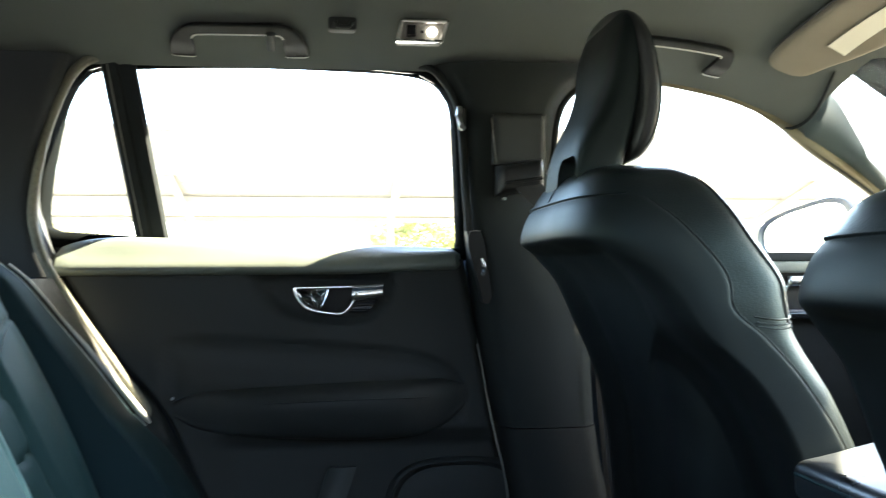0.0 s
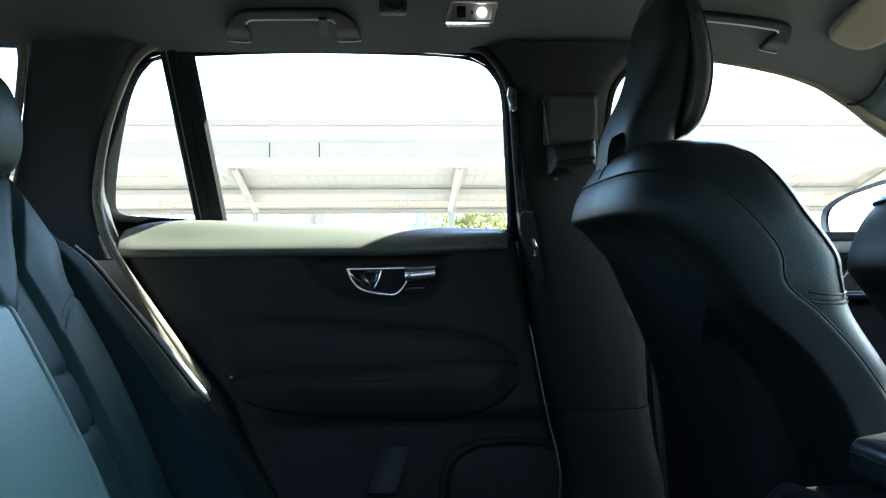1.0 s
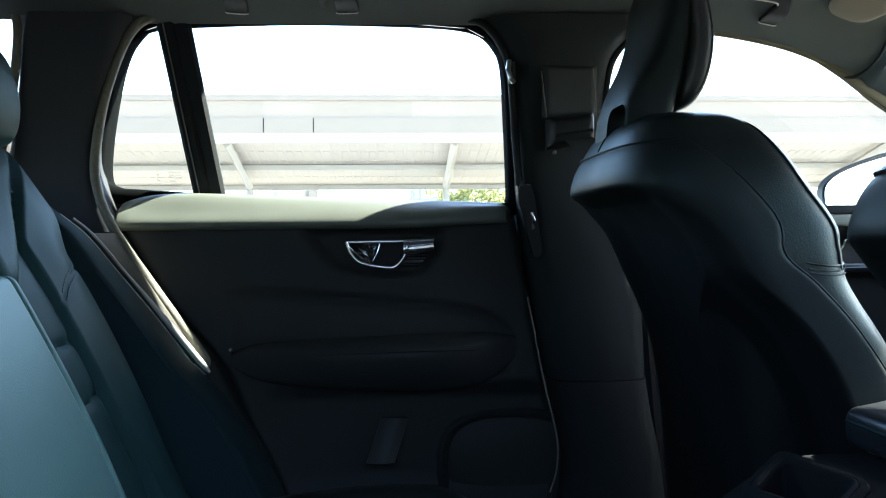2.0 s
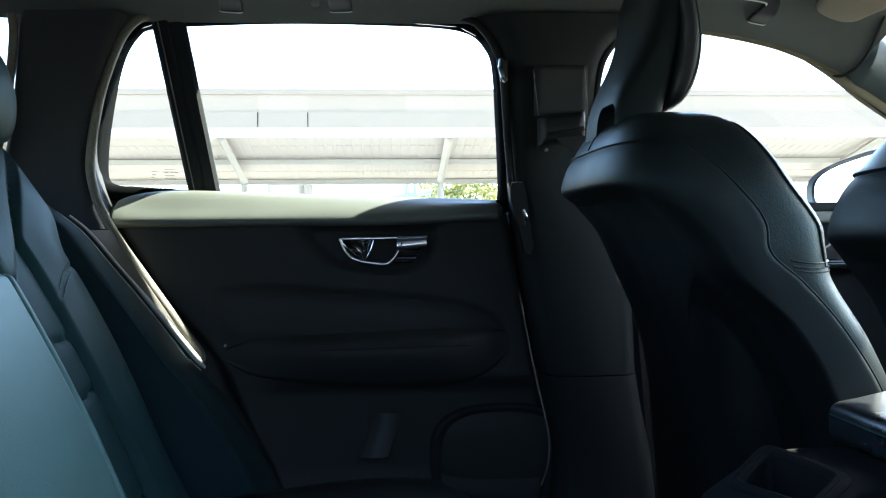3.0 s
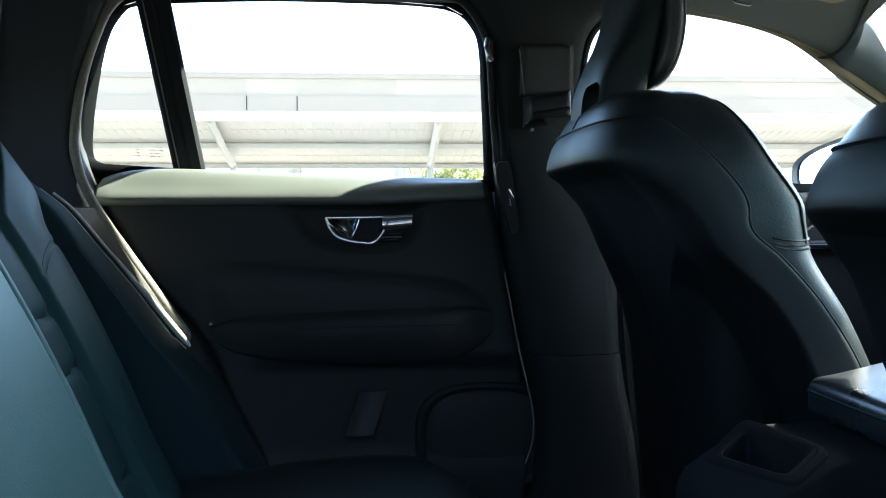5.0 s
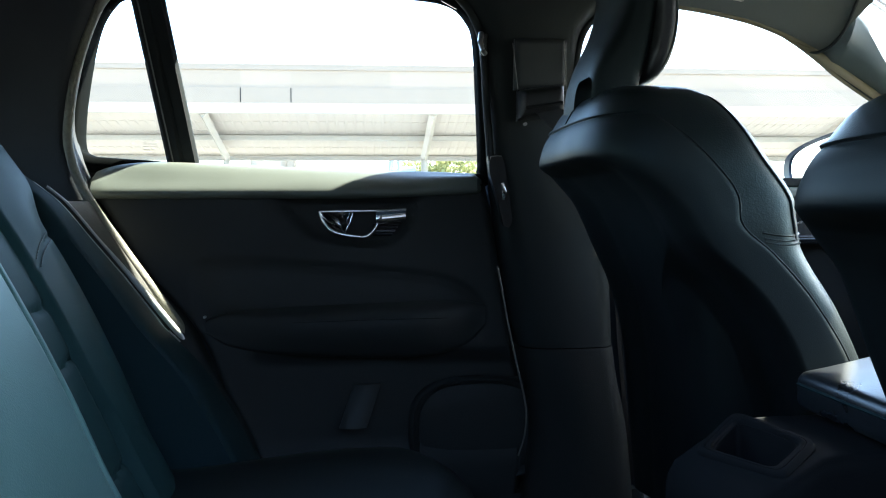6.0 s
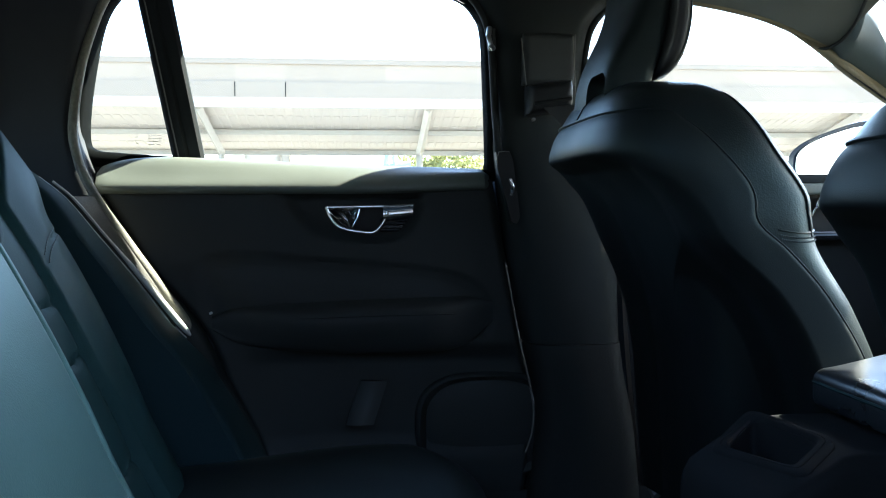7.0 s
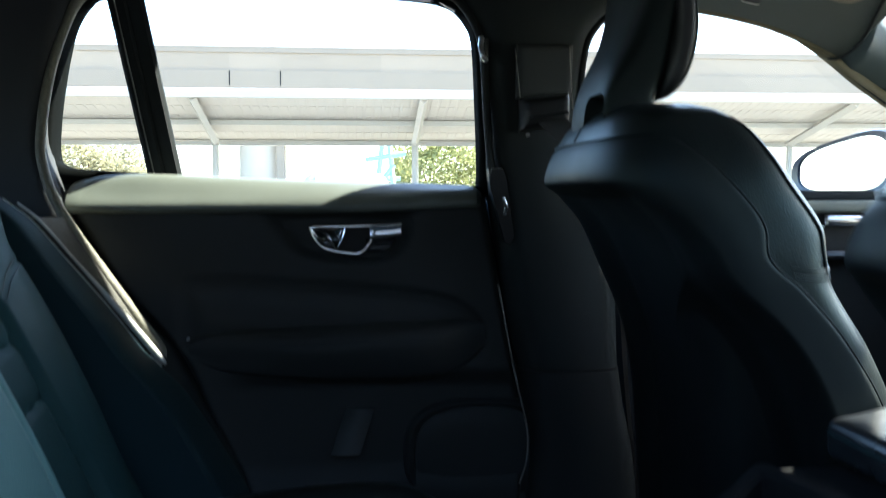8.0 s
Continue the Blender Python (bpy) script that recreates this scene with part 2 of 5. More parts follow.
SIDE_LEATHER = textured("smooth_blue_black_leather", (0.0135, 0.0255, 0.0290), 0.60, 0.14, 500, 0.15, 5, cell=True, spec=0.03)
LID = textured("worn_black_leather", (0.015, 0.018, 0.021), 0.30, 0.13, 520, 0.15, 5, cell=True, depth=0.0012, spec=0.8)
SCREEN = textured("pale_screen_panel", (0.288, 0.230, 0.172), 0.7, 0.2, 20, 0.06, 0.5)
nt = SCREEN.node_tree
info, shade = nt.nodes.new("ShaderNodeObjectInfo"), nt.nodes.new("ShaderNodeHueSaturation")
span = nt.nodes.new("ShaderNodeMapRange")
span.inputs["To Min"].default_value, span.inputs["To Max"].default_value = 0.97, 1.07
link = nt.nodes["Principled BSDF"].inputs["Base Color"].links[0]
nt.links.new(info.outputs["Random"], span.inputs["Value"])
nt.links.new(span.outputs[0], shade.inputs["Value"])
nt.links.new(link.from_socket, shade.inputs["Color"])
nt.links.new(shade.outputs[0], nt.nodes["Principled BSDF"].inputs["Base Color"])
# invented pale tone: the hidden dashboard acts as a reflector for the headliner
DASH_BOUNCE = textured("beige_bounce_dashboard", (0.21, 0.195, 0.16), 0.7, 0.4, 700, spec=0.3)
BEIGE_SEAL = textured("beige_cloth_seal", (0.150, 0.136, 0.092), 0.9, 0.6, 700, 0.15, 20, spec=0.2)
for coat, tint in ((LEATHER, (0.76, 1.0, 0.90, 1)), (SHELL, (0.72, 1.0, 0.95, 1)), (LEATHER_SMOOTH, (0.66, 1.0, 0.98, 1)), (LEATHER_REAR_LIT, (0.70, 1.0, 0.95, 1))):
    coat.node_tree.nodes["Principled BSDF"].inputs["Specular Tint"].default_value = tint
CONSOLE = textured("matt_black_console", (0.0100, 0.0110, 0.0118), 0.8, 0.3, 700, spec=0.10)
SATIN_BLACK = textured("satin_black_plastic", (0.012, 0.013, 0.0135), 0.34, 0.15, 600, spec=0.35)

# ---- the cabin: x points to the car's front, y to its far side ----
CY = 0.57
FAR, NEAR = 1, -1


def Y(side, y):
    return y if side == FAR else 2 * CY - y


def flank(left, right, depth, side=FAR, nu=26, nv=40, lip_l=0.0, lip_r=0.0, lip_w=0.12, thick=0.03, bulge=0.0):
    """A side panel between two edge curves of (x, z); depth(x, z) gives y; the edges turn outwards by the lips."""
    a, b = curve(left, nv + 1), curve(right, nv + 1)

    def at(u, v):
        j = int(round(v * nv))
        # points gather at both edges
        w = 0.5 - 0.5 * math.cos(math.pi * u)
        x, z = a[j] * (1 - w) + b[j] * w
        y = depth(x, z) - bulge * math.sin(math.pi * w)
        if w < lip_w:
            y += lip_l * (1 - math.sqrt(max(0, 1 - (1 - w / lip_w) ** 2)))
        if 1 - w < lip_w:
            y += lip_r * (1 - math.sqrt(max(0, 1 - (1 - (1 - w) / lip_w) ** 2)))
        return Vector((x, Y(side, y), z))

    return slab(at, nu, nv, (0, thick * side, 0))


def glass_y(z):
    return 1.385 - 0.2 * (z - 1.0)


def pane(outline, name, label, side=FAR, depth=glass_y):
    """A window pane 4 mm thick with the given outline of (x, z)."""
    bm = bmesh.new()
    rows = [[bm.verts.new((x, Y(side, depth(z) + d), z)) for x, z in outline] for d in (0.0, 0.004)]
    n = len(outline)
    bm.faces.new(rows[0])
    bm.faces.new(rows[1][::-1])
    for i in range(n):
        bm.faces.new((rows[0][i], rows[1][i], rows[1][(i + 1) % n], rows[0][(i + 1) % n]))
    ob = part(name, bm, GLASS, smooth=False)
    ob.visible_shadow = False
    return tagged(ob, label, "window", kind="structure")


def rim(outline, widen, y_top, y_low, y_out, side=FAR, bm=None, n=140):
    """A rounded frame that runs round a closed outline of (x, z): its opening edge at the glass, its outer edge wider."""
    p = curve([*outline, outline[0]], n + 1)[:-1]
    c = p.mean(axis=0)
    tang = np.roll(p, -1, 0) - np.roll(p, 1, 0)
    norm = np.stack([tang[:, 1], -tang[:, 0]], 1)
    norm /= np.linalg.norm(norm, axis=1, keepdims=True)
    if ((p - c) * norm).sum() < 0:
        norm = -norm
    rings = []
    for i in range(n):
        base = glass_y(p[i][1]) - glass_y(1.0)
        y_in = y_top + (y_low - y_top) * ease(1.065, 1.045, p[i][1]) + 0.05 * ease(1.285, 1.33, p[i][1])
        prof = [(0.0, y_out), (0.0, y_in + 0.012), (0.003, y_in + 0.004), (0.010, y_in), (widen * 0.6, y_in - 0.003), (widen - 0.004, y_in), (widen, y_in + 0.006), (widen, y_out)]
        rings.append([Vector((p[i][0] + norm[i][0] * o, Y(side, y + base), p[i][1] + norm[i][1] * o)) for o, y in prof])
    return loft([*rings, rings[0]], bm, caps=False)


# openings as (x, z) outlines
DAYLIGHT = [(-0.36, 1.030), (-0.45, 1.036), (-0.503, 1.042), (-0.518, 1.065), (-0.505, 1.155), (-0.475, 1.265), (-0.443, 1.316), (-0.410, 1.331),
            (-0.30, 1.338), (-0.15, 1.342), (0.02, 1.340), (0.13, 1.335), (0.18, 1.324), (0.208, 1.300), (0.224, 1.262), (0.233, 1.15), (0.239, 1.05),
            (0.239, 1.015), (0.225, 1.007), (0.10, 1.010), (-0.10, 1.018)]
FRONT_LIGHT = [(0.70, 0.985), (0.52, 0.99), (0.455, 1.0), (0.415, 1.06), (0.402, 1.17), (0.406, 1.255), (0.432, 1.318), (0.50, 1.340), (0.645, 1.336), (0.76, 1.312),
               (0.84, 1.284), (0.965, 1.215), (1.10, 1.128), (1.25, 1.02), (1.28, 0.99), (1.22, 0.975), (1.0, 0.98)]
CARGO_LIGHT = [(-0.90, 1.06), (-0.72, 1.06), (-0.68, 1.09), (-0.655, 1.19), (-0.640, 1.30), (-0.66, 1.332), (-0.80, 1.335), (-1.05, 1.30), (-1.22, 1.22), (-1.25, 1.10), (-1.20, 1.06)]


def edge_z(x):
    return float(table([(-1.6, 1.20), (-1.2, 1.30), (-0.8, 1.342), (-0.5, 1.337), (0.3, 1.337), (0.52, 1.331), (0.645, 1.323), (0.76, 1.301), (0.84, 1.273), (0.965, 1.212)], x)[0])


def crown_z(x):
    return float(table([(-1.6, 1.30), (-1.2, 1.39), (-0.6, 1.435), (0.0, 1.445), (0.45, 1.435), (0.7, 1.405), (0.85, 1.375), (0.965, 1.345)], x)[0])


# floor of the car
def floor_at(u, v):
    x, y = -0.35 + 1.75 * u, -0.20 + 1.54 * v
    tunnel = 0.12 * math.exp(-((y - CY) / 0.12) ** 4)
    return Vector((x, y, 0.30 + tunnel + 0.004 * noise.noise((x * 9, y * 9, 0))))


floor = part("floor", slab(floor_at, 60, 60, (0, 0, -0.03)), CARPET)
tagged(floor, "black carpeted car floor with a centre tunnel", "car floor", kind="structure")


# headliner, crowned across and falling to the front
def liner_at(u, v):
    s = 2 * v - 1
    # invented, unseen forward bow in the middle keeps sun off the console tray
    x = -1.6 + (2.518 + 0.34 * max(0.0, 1 - (s / 0.62) ** 2)) * u
    w = math.copysign(abs(s) ** 0.85, s)
    y = CY + 0.735 * w
    e, c = edge_z(x), crown_z(x)
    return Vector((x, y, e + (c - e) * (1 - abs(w) ** 3.2)))


ceiling = part("ceiling", slab(liner_at, 90, 60, (0, 0, 0.02)), FABRIC)
tagged(ceiling, "charcoal fabric car headliner curving down to the windows", "headliner", kind="structure")


def roof_at(u, v):
    p = liner_at(u, v)
    # follows the headliner's added sun-blocking bow
    return Vector((p.x, CY + (p.y - CY) * 1.09, p.z + 0.045))


roof = part("roof", slab(roof_at, 60, 40, (0, 0, 0.004)), PAINT)
tagged(roof, "dark blue painted steel car roof", "car roof", kind="structure")


# pillars between the windows
def pillar_y(x, z):
    return 1.285 - 0.13 * max(0.0, z - 1.10) - 0.02 * ease(1.0, 0.6, z)


C_EDGE = [(-0.451, 1.345), (-0.469, 1.29), (-0.503, 1.194), (-0.520, 1.083), (-0.503, 1.012), (-0.476, 0.956)]
C_REAR = [(-0.635, 1.345), (-0.645, 1.30), (-0.660, 1.19), (-0.680, 1.10), (-0.70, 1.03), (-0.72, 0.956)]
C_LOW = [(-0.476, 0.953), (-0.41, 0.834), (-0.36, 0.775), (-0.313, 0.721), (-0.27, 0.64), (-0.20, 0.50), (-0.15, 0.36)]
C_LOW_REAR = [(-0.72, 0.953), (-0.68, 0.85), (-0.64, 0.77), (-0.60, 0.70), (-0.56, 0.62), (-0.50, 0.50), (-0.45, 0.36)]
B_TOP = [(0.185, 1.345), (0.222, 1.285), (0.236, 1.238), (0.244, 1.12), (0.252, 1.03), (0.268, 0.90), (0.287, 0.77), (0.306, 0.675)]
B_TOP_F = [(0.56, 1.345), (0.485, 1.325), (0.445, 1.295), (0.424, 1.25), (0.418, 1.12), (0.440, 1.03), (0.488, 0.90), (0.492, 0.77), (0.494, 0.675)]
B_LOW = [(0.307, 0.673), (0.32, 0.60), (0.332, 0.53), (0.327, 0.45), (0.31, 0.34)]
B_LOW_F = [(0.495, 0.673), (0.505, 0.60), (0.52, 0.53), (0.53, 0.45), (0.54, 0.34)]
for side, word in ((FAR, "far"), (NEAR, "near")):
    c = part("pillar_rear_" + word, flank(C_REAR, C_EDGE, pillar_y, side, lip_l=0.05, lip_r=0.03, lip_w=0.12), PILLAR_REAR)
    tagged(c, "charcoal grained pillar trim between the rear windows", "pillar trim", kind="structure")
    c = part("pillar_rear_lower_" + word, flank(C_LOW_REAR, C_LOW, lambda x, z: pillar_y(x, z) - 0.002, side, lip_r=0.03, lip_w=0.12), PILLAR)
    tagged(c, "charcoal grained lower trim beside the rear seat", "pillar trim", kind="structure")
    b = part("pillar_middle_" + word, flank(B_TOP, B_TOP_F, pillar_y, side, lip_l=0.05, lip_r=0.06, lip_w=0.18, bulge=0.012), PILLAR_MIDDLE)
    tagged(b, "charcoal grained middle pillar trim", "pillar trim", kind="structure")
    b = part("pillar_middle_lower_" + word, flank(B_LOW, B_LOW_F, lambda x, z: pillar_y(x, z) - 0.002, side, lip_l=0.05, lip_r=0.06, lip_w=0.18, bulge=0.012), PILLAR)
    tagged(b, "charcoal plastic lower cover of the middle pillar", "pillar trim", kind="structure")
    # front pillar trim: a broad band that falls to the windscreen's foot
    low = curve([(0.893, 1.302, 1.233), (0.965, 1.300, 1.196), (1.04, 1.315, 1.154), (1.26, 1.360, 1.00), (1.38, 1.385, 0.90)], 31)
    high = curve([(0.922, 1.218, 1.306), (0.960, 1.240, 1.285), (1.02, 1.255, 1.205), (1.06, 1.270, 1.160), (1.27, 1.345, 1.025), (1.40, 1.375, 0.92)], 31)

    def band(u, v, side=side, low=low, high=high):
        j = int(round(v * 30))
        x, y, z = low[j] * (1 - u) + high[j] * u
        x += 0.012 * math.sin(math.pi * u) * (1 - v)
        s = math.sin(math.pi * u) * (1 - 0.7 * v)
        o = 0.020 * max(0.0, 1 - v / 0.10)
        return Vector((x - 0.008 * s, Y(side, y - 0.014 * s + o), z - 0.010 * s + o))
    a = part("pillar_front_" + word, slab(band, 16, 30, (0.02, 0.02 * side, 0.02)), PILLAR_FRONT_LIT)
    tagged(a, "satin front pillar trim, windscreen light put into its grey colour", "pillar trim", kind="structure")

# steel cores behind the trims
for side, word in ((FAR, "far"), (NEAR, "near")):
    for name, x0, x1, low in (("core_rear_", -0.66, -0.61, 0.96), ("core_middle_", 0.262, 0.385, 0.30)):
        bm = bmesh.new()
        rows = []
        for z in (low, 1.0, 1.15, 1.36):
            y = glass_y(max(z, 1.0))
            rows.append([bm.verts.new((x, Y(side, y + d), z)) for x, d in ((x0, -0.025), (x1, -0.025), (x1, 0.03), (x0, 0.03))])
        for a, c in zip(rows, rows[1:]):
            for i in range(4):
                bm.faces.new((a[i], a[(i + 1) % 4], c[(i + 1) % 4], c[i]))
        tagged(part("pillar_" + name + word, bm, PAINT, smooth=False), "dark painted steel pillar behind its trim", "pillar", kind="structure")

# outer body: sills, quarter and rear wall, plain
for side, word in ((FAR, "far"), (NEAR, "near")):
    def skin(u, v, side=side):
        x, z = -1.75 + 1.15 * u, 0.25 + 0.74 * v
        return Vector((x, Y(side, 1.44 + 0.03 * math.sin(math.pi * v)), z))
    tagged(part("wall_quarter_" + word, slab(skin, 8, 10, (0, 0.01 * side, 0)), PAINT), "dark blue painted rear quarter of the car body", "car body", kind="structure")

    def sill(u, v, side=side):
        x = -0.5 + 2.0 * u
        return Vector((x, Y(side, 1.32 + 0.13 * v), 0.38 - 0.05 * v * v))
    tagged(part("door_sill_" + word, slab(sill, 20, 8, (0, 0, -0.12)), PLASTIC), "black plastic door sill", "door sill", kind="structure")

    def cargo_trim(u, v, side=side):
        x, z = -1.75 + 1.08 * u, 0.45 + 0.60 * v
        return Vector((x, Y(side, 1.22 + 0.05 * v), z))
    tagged(part("wall_cargo_" + word, slab(cargo_trim, 8, 10, (0, 0.02 * side, 0)), CARPET), "black carpeted side of the load space", "load space trim", kind="structure")


def rear_at(u, v):
    z = 0.30 + 0.78 * v
    return Vector((-1.78 + 0.05 * v, -0.33 + 1.80 * u, z))


tagged(part("wall_rear", slab(rear_at, 6, 8, (-0.03, 0, 0)), PLASTIC), "black plastic inner tailgate trim", "tailgate", kind="structure")


def load_floor(u, v):
    return Vector((-1.78 + 1.2 * u, -0.15 + 1.44 * v, 0.60))


tagged(part("floor_load", slab(load_floor, 6, 6, (0, 0, -0.03)), CARPET), "black carpeted load floor", "car floor", kind="structure")


def bulk(u, v):
    z = 0.30 + 0.60 * v
    return Vector((1.45 - 0.25 * ease(0.4, 1.0, v) + 0.04 * math.sin(6 * u), -0.20 + 1.54 * u, z + 0.02 * math.sin(math.pi * u)))


# barely visible; its pale beige is there to bounce light upwards
tagged(part("wall_front", slab(bulk, 20, 12, (0.62, 0, 0)), DASH_BOUNCE), "soft plastic dashboard, made pale beige to bounce light to the headliner", "dashboard", kind="structure")


def screen_at(u, v):
    x, z = 1.62 - 0.69 * v, 0.90 + 0.45 * v
    # bowed forward only to clear the headliner's added sun-blocking bow
    return Vector((x + 0.02 + 0.34 * max(0.0, 1 - ((2 * u - 1) / 0.68) ** 2), CY - 0.70 + 1.40 * u, z))


ob = part("window_front", slab(screen_at, 24, 8, (0.004, 0, 0.004)), GLASS)
ob.visible_shadow = False
tagged(ob, "clear laminated windscreen", "windscreen", kind="structure")


# ---- rear door on the far side ----
door = empty("door_1", "closed rear car door with a padded black inner panel", "car door", kind="structure")
DOOR_REAR = [(-0.500, 0.985), (-0.470, 0.940), (-0.40, 0.825), (-0.305, 0.712), (-0.255, 0.60), (-0.20, 0.48), (-0.17, 0.38)]
DOOR_FRONT = [(0.247, 0.985), (0.258, 0.93), (0.280, 0.80), (0.298, 0.70), (0.318, 0.60), (0.326, 0.52), (0.312, 0.38)]


def inside(poly, x, z):
    """Distance from (x, z) to the outline, positive inside it."""
    p = np.array(poly)
    q = np.roll(p, -1, 0)
    e, w = q - p, np.array((x, z)) - p
    t = np.clip((w * e).sum(1) / (e * e).sum(1), 0, 1)
    d = np.sqrt(((w - e * t[:, None]) ** 2).sum(1).min())
    cross = ((p[:, 1] > z) != (q[:, 1] > z)) & (x < e[:, 0] * (z - p[:, 1]) / np.where(e[:, 1] == 0, 1e-9, e[:, 1]) + p[:, 0])
    return d if cross.sum() % 2 else -d


# leaf-shaped scoop round the release handle, and the padded insert above the armrest
SCOOP = [*[tuple(p) for p in curve([(-0.151, 0.957), (-0.122, 0.916), (-0.080, 0.880), (-0.008, 0.866), (0.058, 0.868), (0.096, 0.896), (0.110, 0.928), (0.116, 0.960)], 28)], (-0.10, 0.962)]
INSERT = [tuple(p) for p in curve([(-0.292, 0.72), (-0.300, 0.80), (-0.294, 0.830), (-0.262, 0.839), (-0.18, 0.838), (-0.095, 0.832), (0.047, 0.820), (0.150, 0.807), (0.199, 0.789), (0.228, 0.764), (0.244, 0.730), (0.235, 0.69)], 60)]


def door_y(x, z):
    y = 1.305
    y += 0.017 * ease(-0.002, 0.015, inside(SCOOP, x, z))
    if 0.68 < z < 0.86:
        d = inside(INSERT, x, z)
        y += 0.006 * math.exp(-(d / 0.0048) ** 2) + 0.007 * ease(0.0, 0.012, d) - 0.006 * ease(0.010, 0.05, d)
    # recess below the armrest
    y += 0.022 * ease(0.675, 0.635, z) * ease(-0.25, -0.15, x)
    y -= 0.015 * ease(0.50, 0.44, z)
    return y


part("inner_panel", flank(DOOR_REAR, DOOR_FRONT, door_y, nu=90, nv=110, lip_l=0.03, lip_r=0.03, lip_w=0.03), SOFT, door, "soft black grained door panel")

part("outer_skin", slab(lambda u, v: Vector((-0.62 + 1.08 * u, 1.425 + 0.03 * math.sin(math.pi * v), 0.25 + 0.745 * v)), 12, 12, (0, 0.004, 0)), PAINT, door, "dark blue painted outer skin")

# padded belt rail below the glass
rings = []
for i in range(61):
    u = i / 60
    x = -0.498 + 0.738 * u
    top = float(table([(-0.50, 1.008), (-0.44, 1.024), (-0.36, 1.028), (-0.20, 1.022), (0.0, 1.014), (0.15, 1.010), (0.245, 1.006)], x)[0])
    low = 0.964 + 0.008 * ease(0.0, 0.25, x)
    prof = curve([(1.300, low - 0.006), (1.292, low), (1.292, low + 0.010), (1.305, low + 0.028), (1.326, top - 0.006), (1.345, top), (1.366, top - 0.001), (1.378, top - 0.006), (1.378, low)], 26)
    k = 1.0 - 0.25 * (1 - edge_round(u, 0.03))
    rings.append([Vector((x, 1.378 - (1.378 - y) * k, low + (z - low) * k)) for y, z in prof])
part("corner_filler", box(-0.535, -0.440, 1.352, 1.395, 0.93, 1.034, 0.006), DARK, door)
part("belt_pad", loft(rings), PADTOP, door, "padded door top, sunlight put into its grey colour")

# frame round the glass and the divider before the fixed quarter pane
part("window_frame", rim(DAYLIGHT, 0.030, 1.340, 1.352, 1.40), FRAME_BLACK, door)
bm = bmesh.new()
quad = [(-0.412, 1.336), (-0.352, 1.340), (-0.302, 1.020), (-0.362, 1.026)]
for da, db, y0, y1 in ((0.0, 0.55, 1.366, 1.384), (0.45, 1.0, 1.370, 1.384)):
    pts = []
    for (xa, za), (xb, zb) in ((quad[0], quad[1]), (quad[3], quad[2])):
        pts.append([(xa + (xb - xa) * da, za), (xa + (xb - xa) * db, zb)])
    vs = []
    rows = [[], []]
    for k, (l, r) in enumerate(pts):
        sh = glass_y(l[1]) - glass_y(1.0)
        e = 0.006
        rows[k] = [bm.verts.new((l[0], y1 + sh, l[1])), bm.verts.new((l[0], y0 + e + sh, l[1])), bm.verts.new((l[0] + e, y0 + sh, l[1])),
                   bm.verts.new((r[0] - e, y0 + sh, r[1])), bm.verts.new((r[0], y0 + e + sh, r[1])), bm.verts.new((r[0], y1 + sh, r[1]))]
    for i in range(5):
        bm.faces.new((rows[0][i], rows[0][i + 1], rows[1][i + 1], rows[1][i]))
part("window_divider", bm, RUBBER, door, "black upright bar between the panes")


# pale line stands in for the lit edge left of the divider
part("channel_edge", tube([(-0.412 + 0.013, 1.364 + glass_y(1.336) - glass_y(1.0), 1.336), (-0.362 + 0.013, 1.364 + glass_y(1.026) - glass_y(1.0), 1.026)], 0.0014, 6), WELT, door, "thin pale line painted as the highlight on the glass channel")
# panes
MAIN = [(-0.355, 1.345), (0.02, 1.345), (0.16, 1.335), (0.21, 1.31), (0.232, 1.27), (0.243, 1.10), (0.246, 1.0), (-0.305, 1.01)]
QUARTER = [(-0.408, 1.337), (-0.45, 1.324), (-0.482, 1.27), (-0.512, 1.155), (-0.525, 1.05), (-0.51, 1.03), (-0.36, 1.025)]
main_pane = pane(MAIN, "window_1", "clear side window of the rear door")
quarter = pane(QUARTER, "window_2", "small fixed quarter window with a printed mark")
PRINT = textured("grey_glass_print", (0.62, 0.62, 0.58), 0.6)


def print_marks(x, z, widths, owner):
    """Unreadable small print: rows of short bars on the glass."""
    bm = bmesh.new()
    for r, row in enumerate(widths):
        px = x
        for w in row:
            zz = z - 0.0055 * r
            box(px, px + w, glass_y(zz) - 0.0012, glass_y(zz) - 0.0004, zz - 0.0006, zz + 0.0006, bm=bm)
            px += w + 0.0022
    part("print", bm, PRINT, owner, "tiny dark printed marks", smooth=False)


print_marks(-0.408, 1.070, [(0.004, 0.004, 0.004, 0.004, 0.004), (0.009, 0.005, 0.008), (0.006, 0.011), (0.012, 0.007)], quarter)
print_marks(-0.432, 1.066, [(0.005,), (0.007,), (0.006,)], quarter)
print_marks(0.204, 1.042, [(0.003, 0.003, 0.003, 0.003), (0.010, 0.006)], main_pane)
pane([(x, z) for x, z in FRONT_LIGHT], "window_3", "clear front side window")
pane([(x, z) for x, z in CARGO_LIGHT], "window_4", "clear side window of the load space")

# fabric seals beside the door openings
RIM_LINE = [(-0.310, 1.247, 0.7145), (-0.328, 1.249, 0.742), (-0.382, 1.254, 0.8165), (-0.422, 1.258, 0.873), (-0.456, 1.264, 0.920), (-0.478, 1.268, 0.954), (-0.497, 1.275, 0.988), (-0.512, 1.282, 1.026), (-0.520, 1.288, 1.083),
              (-0.502, 1.288, 1.194), (-0.468, 1.284, 1.288), (-0.440, 1.285, 1.330), (-0.41, 1.300, 1.352)]
loop = curve(RIM_LINE, 110)
